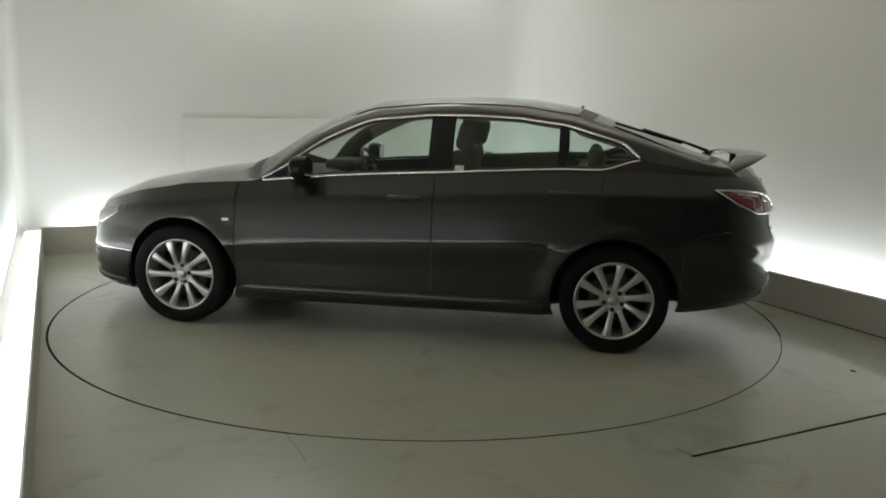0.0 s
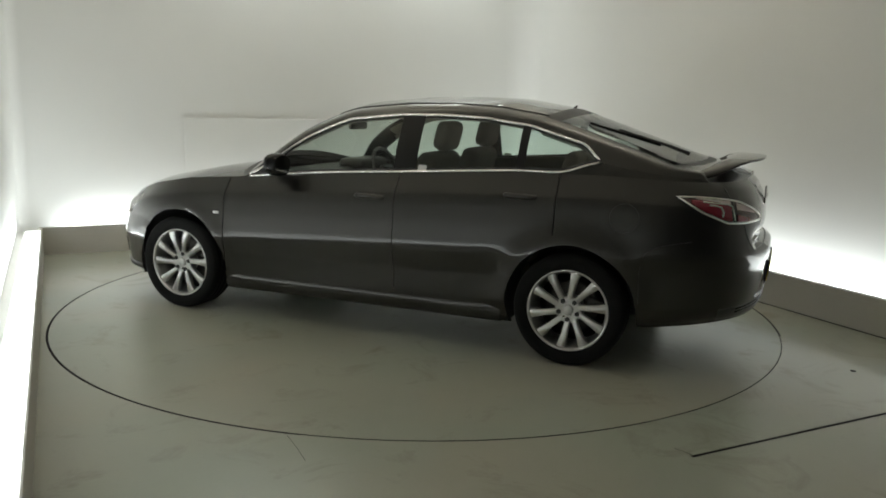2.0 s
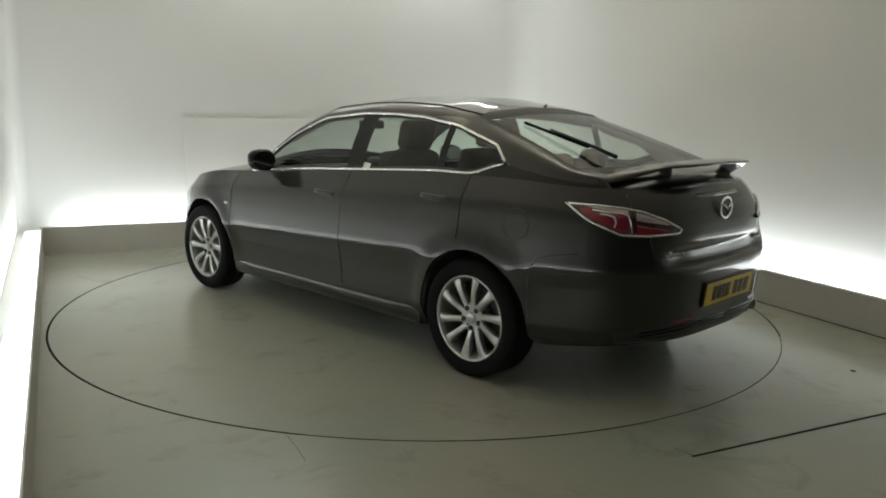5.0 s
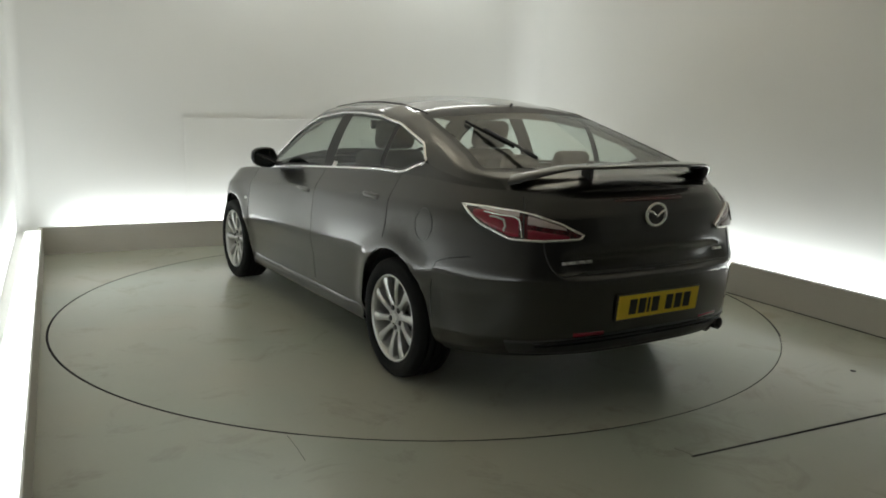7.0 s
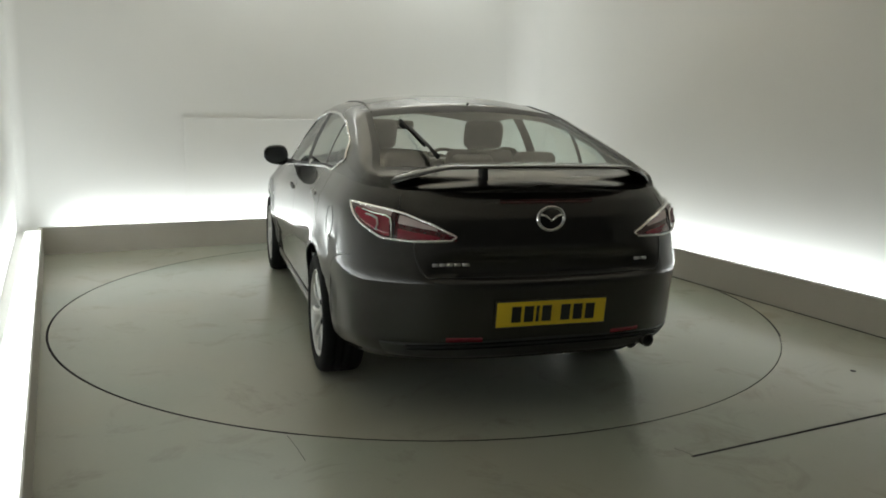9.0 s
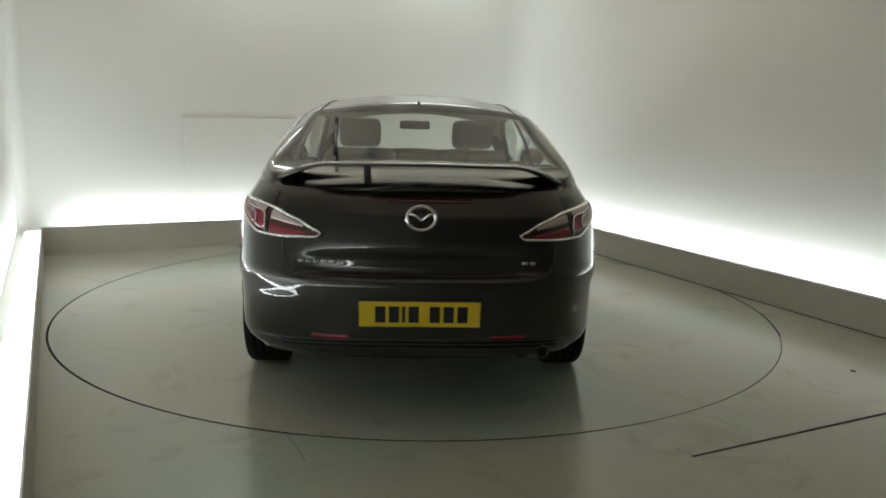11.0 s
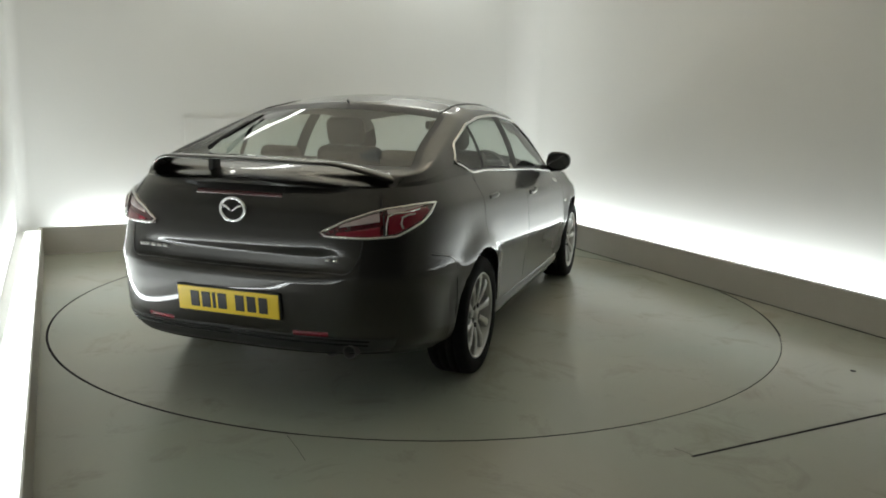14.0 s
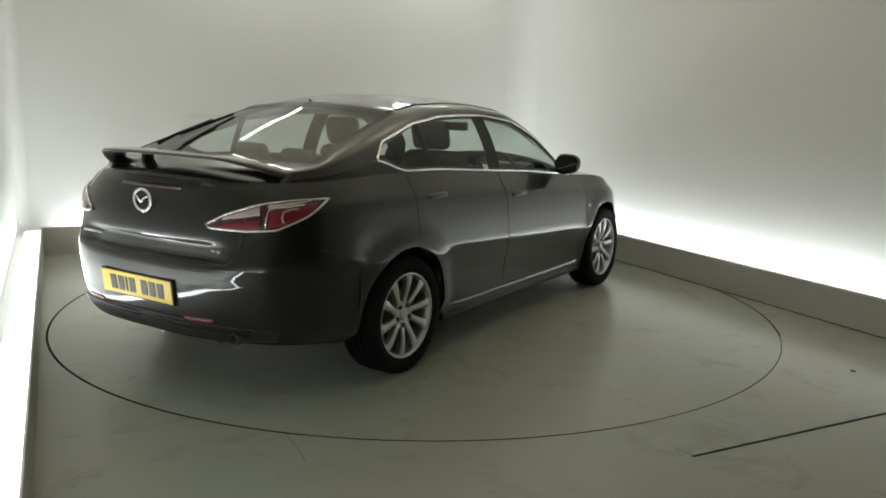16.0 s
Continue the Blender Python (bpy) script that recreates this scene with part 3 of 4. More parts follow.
def build_wheel(x, sgn, first=None):
    flip = Matrix.Rotation(0 if sgn > 0 else pi, 4, "Z")
    hub = part("wheel", lathe([(0.0, 0.074), (0.030, 0.074), (0.032, 0.070), (0.068, 0.072), (0.077, 0.066), (0.080, 0.03), (0.080, 0.0), (0.0, 0.0)], 40) if not first else ([], []), ALLOY, car, "multi-spoke silver alloy wheel with black tyre")
    crisp(hub)
    if first:
        hub.data = first.data
    hub.matrix_basis = Matrix.Translation((x, sgn * 0.800, HUB)) @ flip @ Matrix.Rotation(0.16 if x > 0 else -0.35, 4, "Y")
    if first:
        for c in first.children:
            d = c.copy()
            scene.collection.objects.link(d)
            d.parent = hub
        return hub
    part("tyre", tread_tyre(), RUBBER, hub, "black rubber tyre")
    part("rim", lathe([(0.234, 0.094), (0.230, 0.100), (0.224, 0.100), (0.217, 0.090), (0.211, 0.070), (0.200, 0.03), (0.200, -0.07), (0.222, -0.085), (0.222, -0.078), (0.205, -0.06)], 72), ALLOY, hub, "silver alloy rim")
    part("brake_disc", lathe([(0.06, -0.012), (0.145, -0.012), (0.148, -0.016), (0.148, -0.034), (0.06, -0.034)], 48), IRON, hub, "grey iron brake disc")
    part("brake_caliper", box((0.11, 0.05, 0.07), (-0.12, -0.02, 0.07), 0.012), IRON, hub, "grey brake caliper")
    part("backing_plate", lathe([(0.0, -0.05), (0.20, -0.05), (0.20, -0.055), (0.0, -0.055)], 36), BLACK, hub, "dark brake backing plate")
    part("centre_cap", lathe([(0.0, 0.0835), (0.022, 0.0825), (0.0275, 0.0795), (0.0285, 0.0735)], 32), ALLOY, hub, "round chrome wheel cap")
    sp = spoke_mesh()
    for k in range(10):
        s = crisp(part("spoke", sp, ALLOY, hub))
        if k:
            s.data = shared
        else:
            shared = s.data
        s.matrix_basis = Matrix.Rotation(2 * pi * k / 10 + (0.02 if k % 2 else -0.02), 4, "Y")
    for k in range(5):
        s = part("wheel_nut", nut_mesh(), BLACK, hub, "dark wheel nut", smooth=False)
        a = 2 * pi * (k + 0.5) / 5
        s.matrix_basis = Matrix.Translation((0.056 * cos(a), 0, 0.056 * sin(a)))
    return hub


wheel = build_wheel(AXLE, 1)
for x, sgn in ((AXLE, -1), (-AXLE, 1), (-AXLE, -1)):
    build_wheel(x, sgn, wheel)

for ax in (AXLE, -AXLE):
    for sgn in (1, -1):
        arc = [radians(a) for a in np.linspace(-18, 198 if ax > 0 else 183, 40)]
        vs = [(ax + 0.385 * cos(a), sgn * y, HUB + 0.385 * sin(a)) for y in (0.845, 0.52) for a in arc]
        n = len(arc)
        fs = [(k, k + 1, n + k + 1, n + k) for k in range(n - 1)]
        fs += [tuple(range(n, 2 * n))]
        part("wheel_well", (vs, fs), BLACK, car, "black wheel well liner")

# side skirts between the wheels
for sgn in (1, -1):
    vs, fs = [], []
    sect = [(0.800, 0.186), (0.845, 0.189), (0.860, 0.206), (0.871, 0.236), (0.877, 0.266), (0.868, 0.287)]
    xs = np.linspace(-0.955, 0.985, 40)
    for x in xs:
        end = min(1.0, (x + 0.955) / 0.22, (0.985 - x) / 0.12)
        for y, z in sect:
            vs.append((x, sgn * (0.855 + (y - 0.855) * (0.35 + 0.65 * max(end, 0)) if y > 0.855 else y), z + 0.012 * (0.9 - x) / 1.9 - 0.008))
    for i in range(len(xs) - 1):
        for k in range(len(sect) - 1):
            a = i * 6 + k
            fs.append((a, a + 1, a + 7, a + 6) if sgn < 0 else (a + 6, a + 7, a + 1, a))
    part("side_skirt", (vs, fs), PAINT, car, "body-coloured side skirt")

# ---------------------------------------------------------------- lamps and trim on the skin
def skin(kind, q, z, off=0.0):
    if kind == "rear":
        x = REAR - 0.85 * cos(q * pi / 2) ** 0.7
    else:
        x = FORE + 1.08 * cos(q * pi / 2) ** 0.8
    v = (z - float(low_z(x))) / (float(edge_z(x)) - float(low_z(x)))

    def at(qq, zz):
        px, py = plan_point(kind, qq, zz, v)
        return Vector((px, py, zz))
    p = at(q, z)
    if not off:
        return p
    t = at(min(q + 0.01, 1), z) - at(max(q - 0.01, 0), z)
    n = Vector((t.y, -t.x, 0)).normalized()
    out = n if (n.x < 0) == (kind == "rear") else -n
    return p + out * off


def patch(kind, q0, q1, z_low, z_high, off, s0=0.0, s1=1.0, nq=26, nz=6, sgn=1, rim=0.012, inset=0.0):
    """A shell that follows the skin between two edge curves, with a rim turned back to the skin."""
    vs, fs = [], []
    ss = np.linspace(s0, s1, nq)
    for s in ss:
        a, b = float(z_low(s)), float(z_high(s))
        a, b = a + min(inset, (b - a) * 0.4), b - min(inset, (b - a) * 0.4)
        col = [(a, off - rim)] + [(a + (b - a) * k / (nz - 1), off) for k in range(nz)] + [(b, off - rim)]
        for z, o in col:
            p = skin(kind, q0 + (q1 - q0) * s, z, o)
            vs.append((p.x, p.y * sgn, p.z))
    m = nz + 2
    for i in range(nq - 1):
        for k in range(m - 1):
            f = (i * m + k, (i + 1) * m + k, (i + 1) * m + k + 1, i * m + k + 1)
            fs.append(f if (sgn > 0) == (kind == "fore") else f[::-1])
    return vs, fs


lamp_hi = soft_curve([(-0.1, 0.862), (0.0, 0.872), (0.15, 0.922), (0.35, 0.960), (0.5, 0.974), (0.75, 0.985), (1.0, 0.987), (1.1, 0.987)], 0.02)
lamp_lo = soft_curve([(-0.1, 0.858), (0.0, 0.850), (0.3, 0.842), (0.55, 0.848), (0.8, 0.905), (1.0, 0.983), (1.1, 0.987)], 0.02)
for sgn in (1, -1):
    lamp = part("tail_lamp", patch("rear", 0.215, 0.785, lamp_lo, lamp_hi, 0.010, sgn=sgn, nq=40), DARKRED, car, "chrome-edged red and clear tail lamp")
    rim = [skin("rear", 0.215 + 0.57 * k, float(lamp_hi(k)) - 0.003, 0.012) for k in np.linspace(0, 1, 40)] + [skin("rear", 0.215 + 0.57 * k, float(lamp_lo(k)) + 0.003, 0.012) for k in np.linspace(1, 0, 40)[1:-1]]
    part("lamp_bezel", tube([(p.x, p.y * sgn, p.z) for p in rim], 0.0065, 8, closed=True), CHROME, lamp, "bright chrome lamp bezel")
    part("red_lens", patch("rear", 0.215, 0.785, lamp_lo, lamp_hi, 0.0145, 0.48, 0.88, sgn=sgn, inset=0.016), RED, lamp, "red tail lamp lens")
    part("red_lens", patch("rear", 0.215, 0.785, lamp_lo, lambda s: lamp_lo(s) + (lamp_hi(s) - lamp_lo(s)) * 0.5, 0.0145, 0.10, 0.41, sgn=sgn, inset=0.010), RED, lamp, "red inner lamp lens")
    part("clear_lens", patch("rear", 0.215, 0.785, lambda s: lamp_lo(s) + (lamp_hi(s) - lamp_lo(s)) * 0.5, lamp_hi, 0.0145, 0.12, 0.41, sgn=sgn, inset=0.012), PINK, lamp, "clear reversing lamp lens")
    part("clear_lens", patch("rear", 0.215, 0.785, lambda s: lamp_lo(s) + (lamp_hi(s) - lamp_lo(s)) * 0.74, lamp_hi, 0.0155, 0.48, 0.84, sgn=sgn, inset=0.008), PINK, lamp, "clear indicator lens strip")
    mid_z = lambda s, k: float(lamp_lo(s)) + (float(lamp_hi(s)) - float(lamp_lo(s))) * k
    curl = [skin("rear", 0.215 + 0.57 * s, mid_z(s, k), 0.018) for s, k in ((0.455, 0.12), (0.462, 0.5), (0.48, 0.74), (0.53, 0.80), (0.64, 0.76), (0.78, 0.74))]
    part("lamp_rib", tube([(p.x, p.y * sgn, p.z) for p in curl], 0.0042, 6), CHROME, lamp, "chrome rib inside the tail lamp")
    guide = [skin("rear", 0.215 + 0.57 * s, mid_z(s, k), 0.019) for s, k in ((0.60, 0.22), (0.585, 0.42), (0.60, 0.62), (0.66, 0.66), (0.72, 0.62))]
    part("light_guide", tube([(p.x, p.y * sgn, p.z) for p in guide], 0.0050, 6), PINK, lamp, "pale curved light guide")
    part("lamp_gap", patch("rear", 0.215, 0.785, lamp_lo, lamp_hi, 0.0150, 0.437, 0.447, sgn=sgn, nq=3), BLACK, lamp, "dark tailgate shut line")
    ref = part("rear_reflector", patch("rear", 0.13, 0.25, lambda s: 0.405 + 0 * s, lambda s: 0.425 + 0 * s, 0.006, sgn=sgn, nq=10, nz=3), RED, car, "red bumper reflector strip")
    front = part("headlamp", patch("fore", 0.30, 0.70, soft_curve([(0, 0.56), (0.5, 0.59), (1, 0.72)]), soft_curve([(0, 0.62), (0.5, 0.70), (1, 0.76)]), 0.006, sgn=sgn), ALLOY, car, "clear headlamp unit")
    part("lamp_lens", patch("fore", 0.30, 0.70, soft_curve([(0, 0.56), (0.5, 0.59), (1, 0.72)]), soft_curve([(0, 0.62), (0.5, 0.70), (1, 0.76)]), 0.010, sgn=sgn), LENS, front, "clear headlamp lens")
    part("air_intake", patch("fore", 0.22, 0.50, lambda s: 0.30 + 0 * s, lambda s: 0.40 + 0 * s, 0.004, sgn=sgn), BLACK, car, "black lower air intake")
    part("bumper_lip", patch("fore", 0.0, 0.72, lambda s: 0.205 + 0.01 * s, lambda s: 0.238 + 0.01 * s, 0.010, sgn=sgn, nq=30, nz=3), BLACK, car, "black lip under the front bumper")
    # tailgate shut line: along the bumper, up to the lamp, and on above it
    seam = [(0.30 * k / 20, 0.690) for k in range(21)] + [(0.30 + 0.075 * math.sin(k / 12 * pi / 2), 0.690 + 0.152 * (1 - math.cos(k / 12 * pi / 2))) for k in range(1, 13)]
    part("shut_line", tube([(p.x, p.y * sgn, p.z) for p in (skin("rear", q, z, 0.0005) for q, z in seam)], 0.0032, 6), BLACK, car, "dark tailgate shut line")
    part("shut_line", tube([(p.x, p.y * sgn, p.z) for p in (skin("rear", 0.466 + 0.02 * k, 0.955 + 0.075 * k, 0.0005) for k in (0, 0.33, 0.66, 1))], 0.0032, 6), BLACK, car, "dark tailgate shut line")
    # side repeater, door handles
    badge = part("side_repeater", box((0.045, 0.010, 0.018), (1.045, sgn * 0.893, 0.690), 0.004), ALLOY, car, "small clear side repeater")
    for hx, hz, door, hy in ((-0.10, 0.868, "front_door", 0.868), (-1.055, 0.930, "rear_door", 0.858)):
        grip = [(hx - 0.105 + 0.21 * k / 12, sgn * (hy + 0.013 * math.sin(pi * k / 12) ** 0.5), hz + 0.004 * k / 12) for k in range(13)]
        h = part("handle", tube(grip, lambda t: 0.0135 if 0.05 < t < 0.95 else 0.008, 10, 1.25), PAINT, PANELS[door, sgn], "body-coloured pull handle")
        cup = lathe([(0.0, -0.010), (0.03, -0.006), (0.048, 0.003)], 24)
        part("handle_cup", ([(hx - 0.01 + v[0] * 1.15, sgn * (hy - 0.004 + v[1] * 0.4), hz + v[2] * 0.75) for v in cup[0]], cup[1]), BLACK, PANELS[door, sgn], "dark handle recess")
    # mirrors
    bm = bmesh.new()
    bmesh.ops.create_uvsphere(bm, u_segments=28, v_segments=16, radius=1.0)
    for v in bm.verts:
        x, y, z = v.co
        sq = lambda a: math.copysign(abs(a) ** 0.72, a)
        v.co = (0.54 + 0.062 * sq(x), sgn * (0.922 + 0.088 * sq(y)), 1.033 + 0.072 * sq(z) * (1 - 0.18 * y) + 0.006 * y)
        if x < -0.55:
            v.co.x = 0.54 - 0.050
    mirror = part("door_mirror", bm, SHINY, car, "black door mirror housing")
    part("mirror_foot", box((0.09, 0.12, 0.03), (0.60, sgn * 0.815, 0.985), 0.010), BLACK, mirror, "black mirror foot")
    gl = lathe([(0.0, 0.0), (0.055, 0.0), (0.058, 0.003)], 28)
    part("mirror_glass", ([(0.487, sgn * (0.925 + v[0] * 1.5), 1.035 + v[2] * 0.98) for v in gl[0]], gl[1]), MIRROR, mirror, "mirror glass")
    # bright drip line along the roof
    rail = [(TOP[i, W0, 0], sgn * TOP[i, W0, 1], TOP[i, W0, 2] + 0.001) for i in range(len(COLS)) if -1.08 < LOW[i, -1, 0] < 0.28]
    part("roof_strip", tube(rail, 0.005, 6), BLACK, car, "black roof joint strip")
    part("sticker", box((0.055, 0.003, 0.035), (-0.415, sgn * 0.797, 1.055), 0.0, Matrix.Rotation(sgn * radians(25), 4, "X")), PAPER, car, "small white window sticker", smooth=False)

# fuel filler lid on the near flank of the tail
def flank(x, z):
    """Half width of the lower skin at x, z."""
    i = int(np.argmin(np.abs(LOW[:, 20, 0] - x)))
    return float(np.interp(z, LOW[i, :, 2], LOW[i, :, 1]))


for sgn in (1, -1):
    run = [(-1.742, 0.40), (-1.740, 0.48), (-1.738, 0.56), (-1.742, 0.62), (-1.755, 0.665), (-1.785, 0.70), (-1.84, 0.722), (-1.91, 0.738), (-1.99, 0.752)]
    part("shut_line", tube([(x, sgn * (flank(x, z) + 0.0004), z) for x, z in run], 0.0026, 6), BLACK, car, "dark joint between rear bumper and wing")
fx, fz, fr = -1.64, 0.855, 0.078
lid = [(fx + fr * cos(a), flank(fx + fr * cos(a), fz + fr * sin(a)) + 0.0004, fz + fr * sin(a)) for a in [2 * pi * k / 40 for k in range(40)]]
part("fuel_lid", tube(lid, 0.0015, 6, closed=True), BLACK, PANELS["quarter", 1], "round fuel filler lid seam")

# ---------------------------------------------------------------- tailgate furniture
def wing_mesh():
    vs, fs = [], []
    ys = np.linspace(-0.68, 0.68, 57)
    ring = [(0, 0.0), (0.12, 0.6), (0.35, 1.0), (0.7, 0.8), (0.93, 0.55), (1.0, 0.25), (1.0, -0.25), (0.9, -0.4), (0.6, -0.6), (0.3, -0.7), (0.1, -0.5)]
    for y in ys:
        e = abs(y) / 0.68
        drop = max(0.0, (e - 0.60) / 0.40) ** 1.6
        x0 = -2.075 + 0.21 * e ** 5
        x1 = -2.295 + 0.30 * e ** 3.2
        z = 1.163 - 0.022 * e ** 2 - 0.082 * drop
        th = 0.015 + 0.011 * drop
        for a, b in ring:
            vs.append((x0 + (x1 - x0) * a, y, z + th * b + 0.006 * a))
    n = len(ring)
    for i in range(len(ys) - 1):
        for k in range(n):
            fs.append((i * n + k, i * n + (k + 1) % n, (i + 1) * n + (k + 1) % n, (i + 1) * n + k))
    fs += [tuple(range(n)), tuple((len(ys) - 1) * n + k for k in range(n))[::-1]]
    return vs, fs


wing = part("spoiler", wing_mesh(), PAINT, car, "body-coloured rear spoiler wing on end posts")
part("spoiler_post", box((0.06, 0.03, 0.09), (-2.09, 0.245, 1.125), 0.006), BLACK, wing, "black spoiler post")
part("brake_light", patch("rear", 0.0, 0.085, lambda s: 1.006 + 0 * s, lambda s: 1.022 + 0 * s, 0.004, nq=8, nz=3), DARKRED, car, "dark red high brake light")
part("brake_light", patch("rear", 0.0, 0.085, lambda s: 1.006 + 0 * s, lambda s: 1.022 + 0 * s, 0.004, nq=8, nz=3, sgn=-1), DARKRED, car, "dark red high brake light")

vs, fs = lathe([(0.062 + 0.009 * cos(b), 0.006 * sin(b)) for b in [2 * pi * k / 10 for k in range(11)]], 48)
emblem = part("emblem", ([(-2.312 + v[1], v[0], 0.944 + v[2] * 0.84) for v in vs], fs), CHROME, car, "oval chrome emblem ring")
for sgn in (1, -1):
    part("emblem_bar", tube([(-2.316, sgn * 0.052, 0.962), (-2.318, sgn * 0.03, 0.958), (-2.318, 0.0, 0.935)], 0.006, 8), CHROME, emblem)
for k in range(5):
    p = skin("rear", 0.165 + 0.028 * k, 0.745, 0.004)
    p2 = skin("rear", 0.165 + 0.028 * k + 0.022, 0.745, 0.004)
    part("badge_bar", tube([p, p2], 0.008, 6), ALLOY, car, "chrome model badge bar")
for k in range(2):
    p = skin("rear", 0.225 + 0.030 * k, 0.745, 0.004)
    p2 = skin("rear", 0.225 + 0.030 * k + 0.022, 0.745, 0.004)
    part("badge_bar", tube([(p.x, -p.y, p.z), (p2.x, -p2.y, p2.z)], 0.008, 6), ALLOY, car, "chrome trim badge bar")

plate_rot = Matrix.Rotation(radians(-7.0), 4, "Y")
plate = part("number_plate", box((0.006, 0.526, 0.115), (-2.3665, 0, 0.530), 0.002, plate_rot), PLATE, car, "yellow rear number plate with dark bars", smooth=False)
for y, w in ((0.165, 0.044), (0.108, 0.044), (0.068, 0.014), (0.026, 0.044), (-0.062, 0.044), (-0.120, 0.044), (-0.178, 0.044)):
    part("plate_bar", box((0.003, w, 0.074), (-2.371, y * 1.04, 0.530), 0.0, plate_rot), INK, plate, "dark character bar", smooth=False)
part("plate_surround", box((0.010, 0.54, 0.128), (-2.360, 0, 0.530), 0.004, plate_rot), BLACK, car, "black plate recess")
part("bumper_valance", patch("rear", 0.0, 0.55, soft_curve([(0, 0.330), (1, 0.315)]), soft_curve([(0, 0.415), (1, 0.385)]), 0.004), BLACK, car, "black lower bumper edge")
part("bumper_valance", patch("rear", 0.0, 0.55, soft_curve([(0, 0.330), (1, 0.315)]), soft_curve([(0, 0.415), (1, 0.385)]), 0.004, sgn=-1), BLACK, car, "black lower bumper edge")
for zr in (0.378, 0.398):
    for sgn in (1, -1):
        rib = [skin("rear", 0.42 * k / 16, zr - 0.02 * (k / 16) ** 2, 0.006) for k in range(17)]
        part("valance_rib", tube([(p.x, p.y * sgn, p.z) for p in rib], 0.0045, 6), SHINY, car, "shiny black rib along the lower bumper")
for y in (-0.47, -0.56):
    vs, fs = lathe([(0.036, -0.10), (0.038, 0.0), (0.034, 0.004), (0.030, 0.0), (0.030, -0.10)], 28)
    part("exhaust_pipe", ([(-2.27 - v[1], y + v[0] * 0.85, 0.335 + v[2] * 0.85) for v in vs], fs), IRON, car, "dark steel exhaust tailpipe")
part("silencer", box((0.36, 0.60, 0.12), (-1.95, -0.25, 0.40), 0.04), IRON, car, "dark silencer box")

# wiper, aerial
def rear_glass_z(x, y):
    k = min(range(len(COLS)), key=lambda i: abs(TOP[i, -1, 0] - x))
    j = min(range(W0, TOP.shape[1]), key=lambda j: abs(TOP[k, j, 1] - y))
    return TOP[k, j, 2]


arm = [(-1.90, 0.405, rear_glass_z(-1.90, 0.4) + 0.03), (-1.78, 0.415, rear_glass_z(-1.8, 0.41) + 0.035), (-1.50, 0.435, rear_glass_z(-1.52, 0.43) + 0.025)]
wip = part("rear_wiper", tube(arm, lambda t: 0.011 - 0.005 * t, 8), BLACK, car, "black rear wiper arm")
part("wiper_blade", tube([(-1.74, 0.425, rear_glass_z(-1.76, 0.42) + 0.018), (-1.33, 0.445, rear_glass_z(-1.36, 0.44) + 0.012)], 0.008, 8), RUBBER, wip, "black wiper blade")
part("aerial", tube([(-1.12, 0.0, float(top_z(-1.12)) - 0.005), (-1.14, 0, float(top_z(-1.12)) + 0.013)], lambda t: 0.009 - 0.004 * t, 8), BLACK, car, "stub roof aerial")

# ---------------------------------------------------------------- cabin
def rounded(size, at, bevel, rot=None):
    return box(size, at, bevel, rot)


for sgn in (1, -1):
    y = 0.37 * sgn
    tilt = Matrix.Rotation(radians(-14), 4, "Y")
    seat = part("front_seat", rounded((0.50, 0.50, 0.16), (0.06, y, 0.50), 0.05), FABRIC, car, "dark fabric front seat")
    part("backrest", rounded((0.13, 0.48, 0.62), (-0.28, y, 0.83), 0.055, tilt), FABRIC, seat)
    part("headrest", rounded((0.10, 0.27, 0.19), (-0.40, y, 1.235), 0.045, tilt), FABRIC, seat)
    for o in (-0.06, 0.06):
        part("headrest_post", tube([(-0.355, y + o, 1.10), (-0.385, y + o, 1.18)], 0.007, 8), CHROME, seat)
bench = part("rear_seat", rounded((0.48, 1.26, 0.16), (-0.78, 0, 0.50), 0.05), FABRIC, car, "dark fabric rear bench seat")
tilt = Matrix.Rotation(radians(-22), 4, "Y")
part("backrest", rounded((0.12, 1.26, 0.58), (-1.10, 0, 0.78), 0.05, tilt), FABRIC, bench)
for y in (-0.38, 0.0, 0.38):
    part("headrest", rounded((0.09, 0.25, 0.15 if y else 0.11), (-1.235, y, 1.10), 0.04, tilt), FABRIC, bench)
part("parcel_shelf", rounded((0.58, 1.20, 0.025), (-1.60, 0, 1.00), 0.008), FABRIC, car, "dark parcel shelf")
part("dashboard", rounded((0.42, 1.36, 0.24), (0.80, 0, 0.83), 0.07), BLACK, car, "black dashboard")
part("instrument_hood", rounded((0.22, 0.40, 0.09), (0.63, -0.37, 0.965), 0.035), BLACK, car, "black instrument hood")
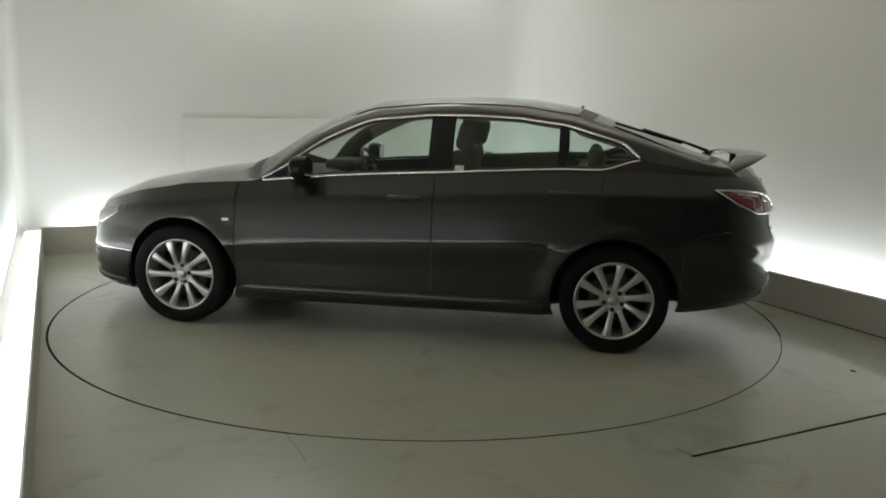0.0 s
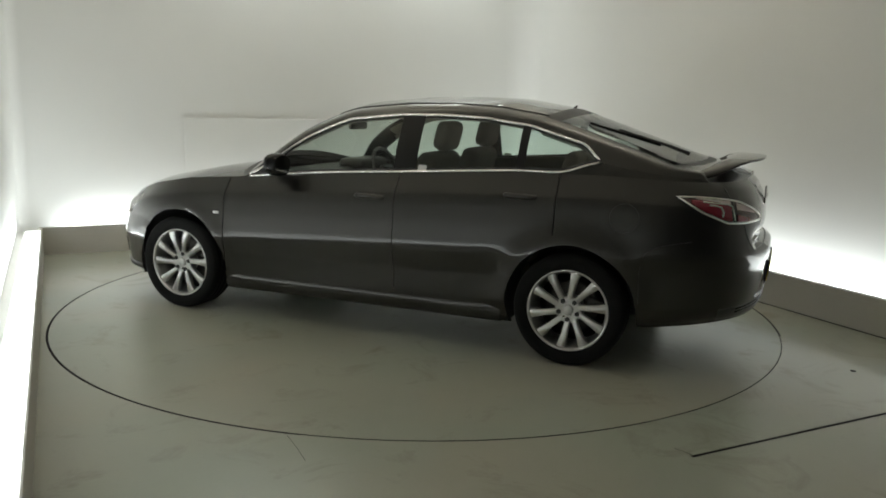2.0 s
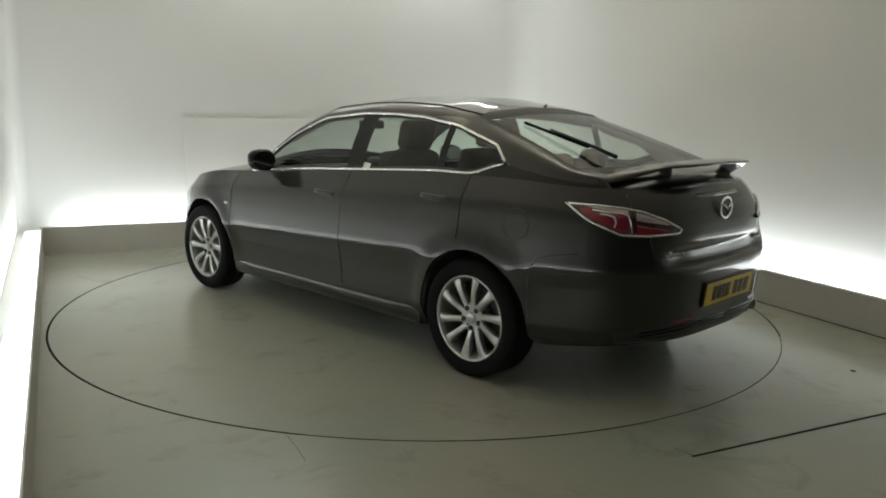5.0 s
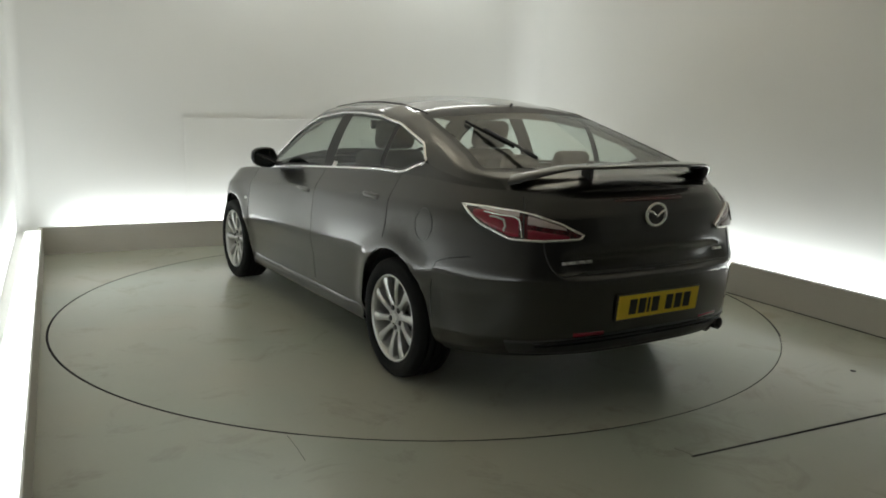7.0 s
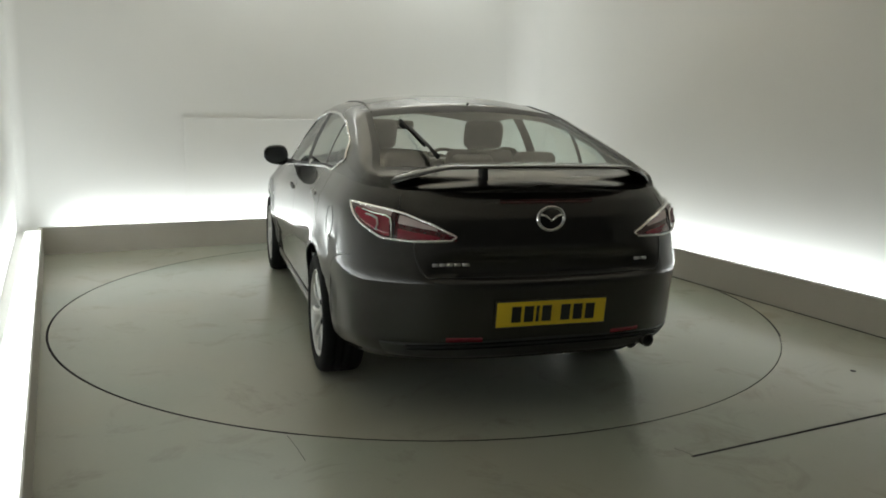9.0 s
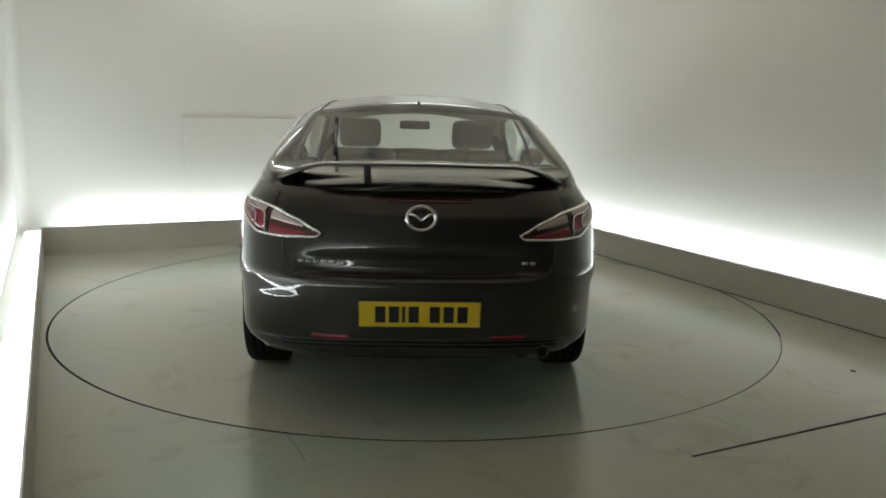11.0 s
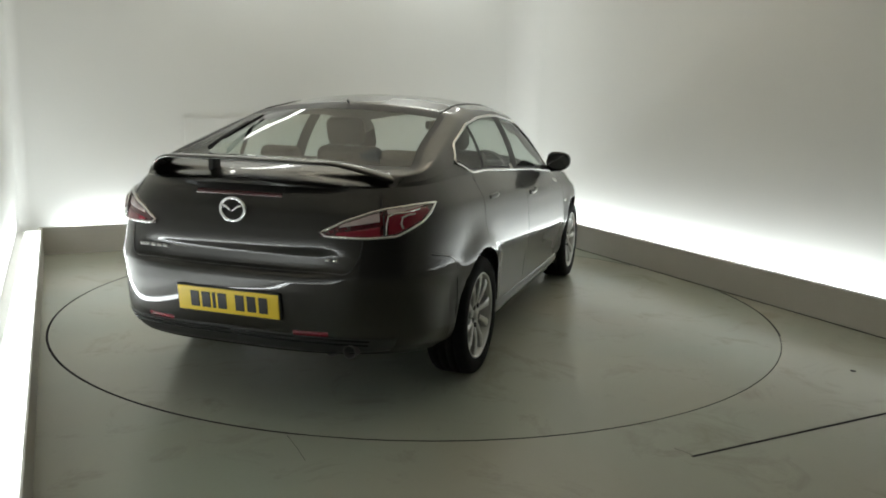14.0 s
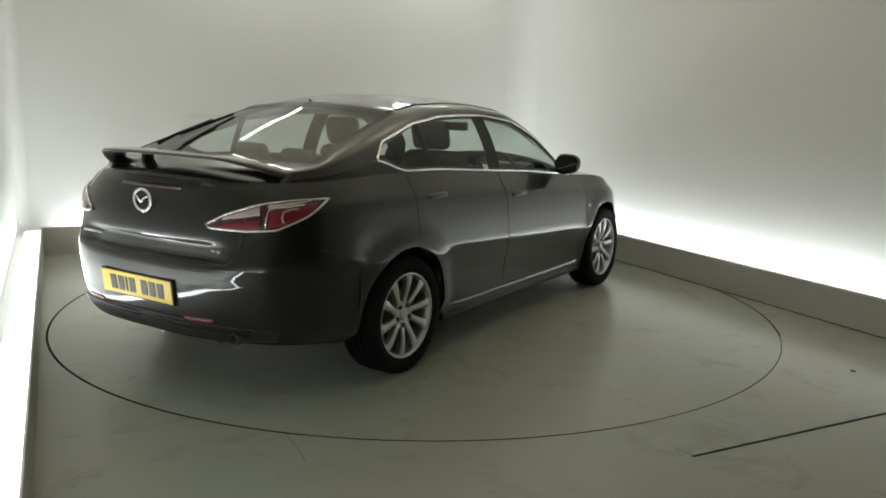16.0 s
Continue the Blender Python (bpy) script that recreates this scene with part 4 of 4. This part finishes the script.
sw = [(0.42 + 0.08 * sin(a) * 0.9, -0.37 + 0.185 * cos(a), 0.915 + 0.17 * sin(a)) for a in [2 * pi * k / 40 for k in range(40)]]
steer = part("steering_wheel", tube(sw, 0.014, 8, closed=True), BLACK, car, "black steering wheel")
part("boss", rounded((0.06, 0.15, 0.12), (0.43, -0.37, 0.905), 0.025), BLACK, steer)
part("rear_view_mirror", rounded((0.035, 0.23, 0.065), (0.47, 0, 1.27), 0.015), BLACK, car, "black interior mirror")

# access panel on the back wall
wp = part("wall_panel", box((2.3, 0.016, 1.0), uv(-0.04, BACK + GAP_B + 0.003, 0.74), 0.003, Matrix.Rotation(ROOM, 4, "Z")), WALL, bpy.data.objects["wall_north"], "white boxed-out wall panel", smooth=False)

# ---------------------------------------------------------------- marks on the studio floor and wall
for a, b in (((-0.564, -2.425), (-0.452, -2.663)), ((1.105, -2.500), (1.168, -2.585))):
    part("floor_seam", tube([(*a, 0.0), ((a[0] + b[0]) / 2 + 0.004, (a[1] + b[1]) / 2, 0.0), (*b, 0.0)], 0.0010, 6, 0.4), PIT, floor, "short dark crack in the floor paint")
# added floor-coloured strips: imitate the joint's dark line fading on this side
for a0, a1, inner in ((-102, -64, -0.0005), (-64, -18, -0.003)):
    vs = [(cos(radians(a)) * (RING + d), sin(radians(a)) * (RING + d), -0.0015) for a in np.linspace(a0, a1, 60) for d in (inner, 0.0058)]
    part("joint_filler", (vs, [(2 * k, 2 * k + 1, 2 * k + 3, 2 * k + 2) for k in range(59)]), FLOOR, floor, "floor-coloured strip added to thin the dark joint round the turntable", smooth=False)
spot = part("floor_fixing", lathe([(0.0, 0.003), (0.012, 0.003), (0.016, 0.0)], 20), PIT, None, "small dark fixing set in the floor")
spot.data.transform(Matrix.Rotation(pi / 2, 4, "X"))
spot.location = (2.459, -1.44, 0.0)
tagged(spot, category="floor fixing")


def motions():
    rows = []
    for t, a in TURN:
        rows.append((t, pose(0, 0, 0, 0, 0, a) @ pose(0.0267, 0.0536, 0.0)))
    walk(car, rows)
    walk(turntable, [(t, pose(0, 0, 0, 0, 0, a)) for t, a in TURN])


motions()
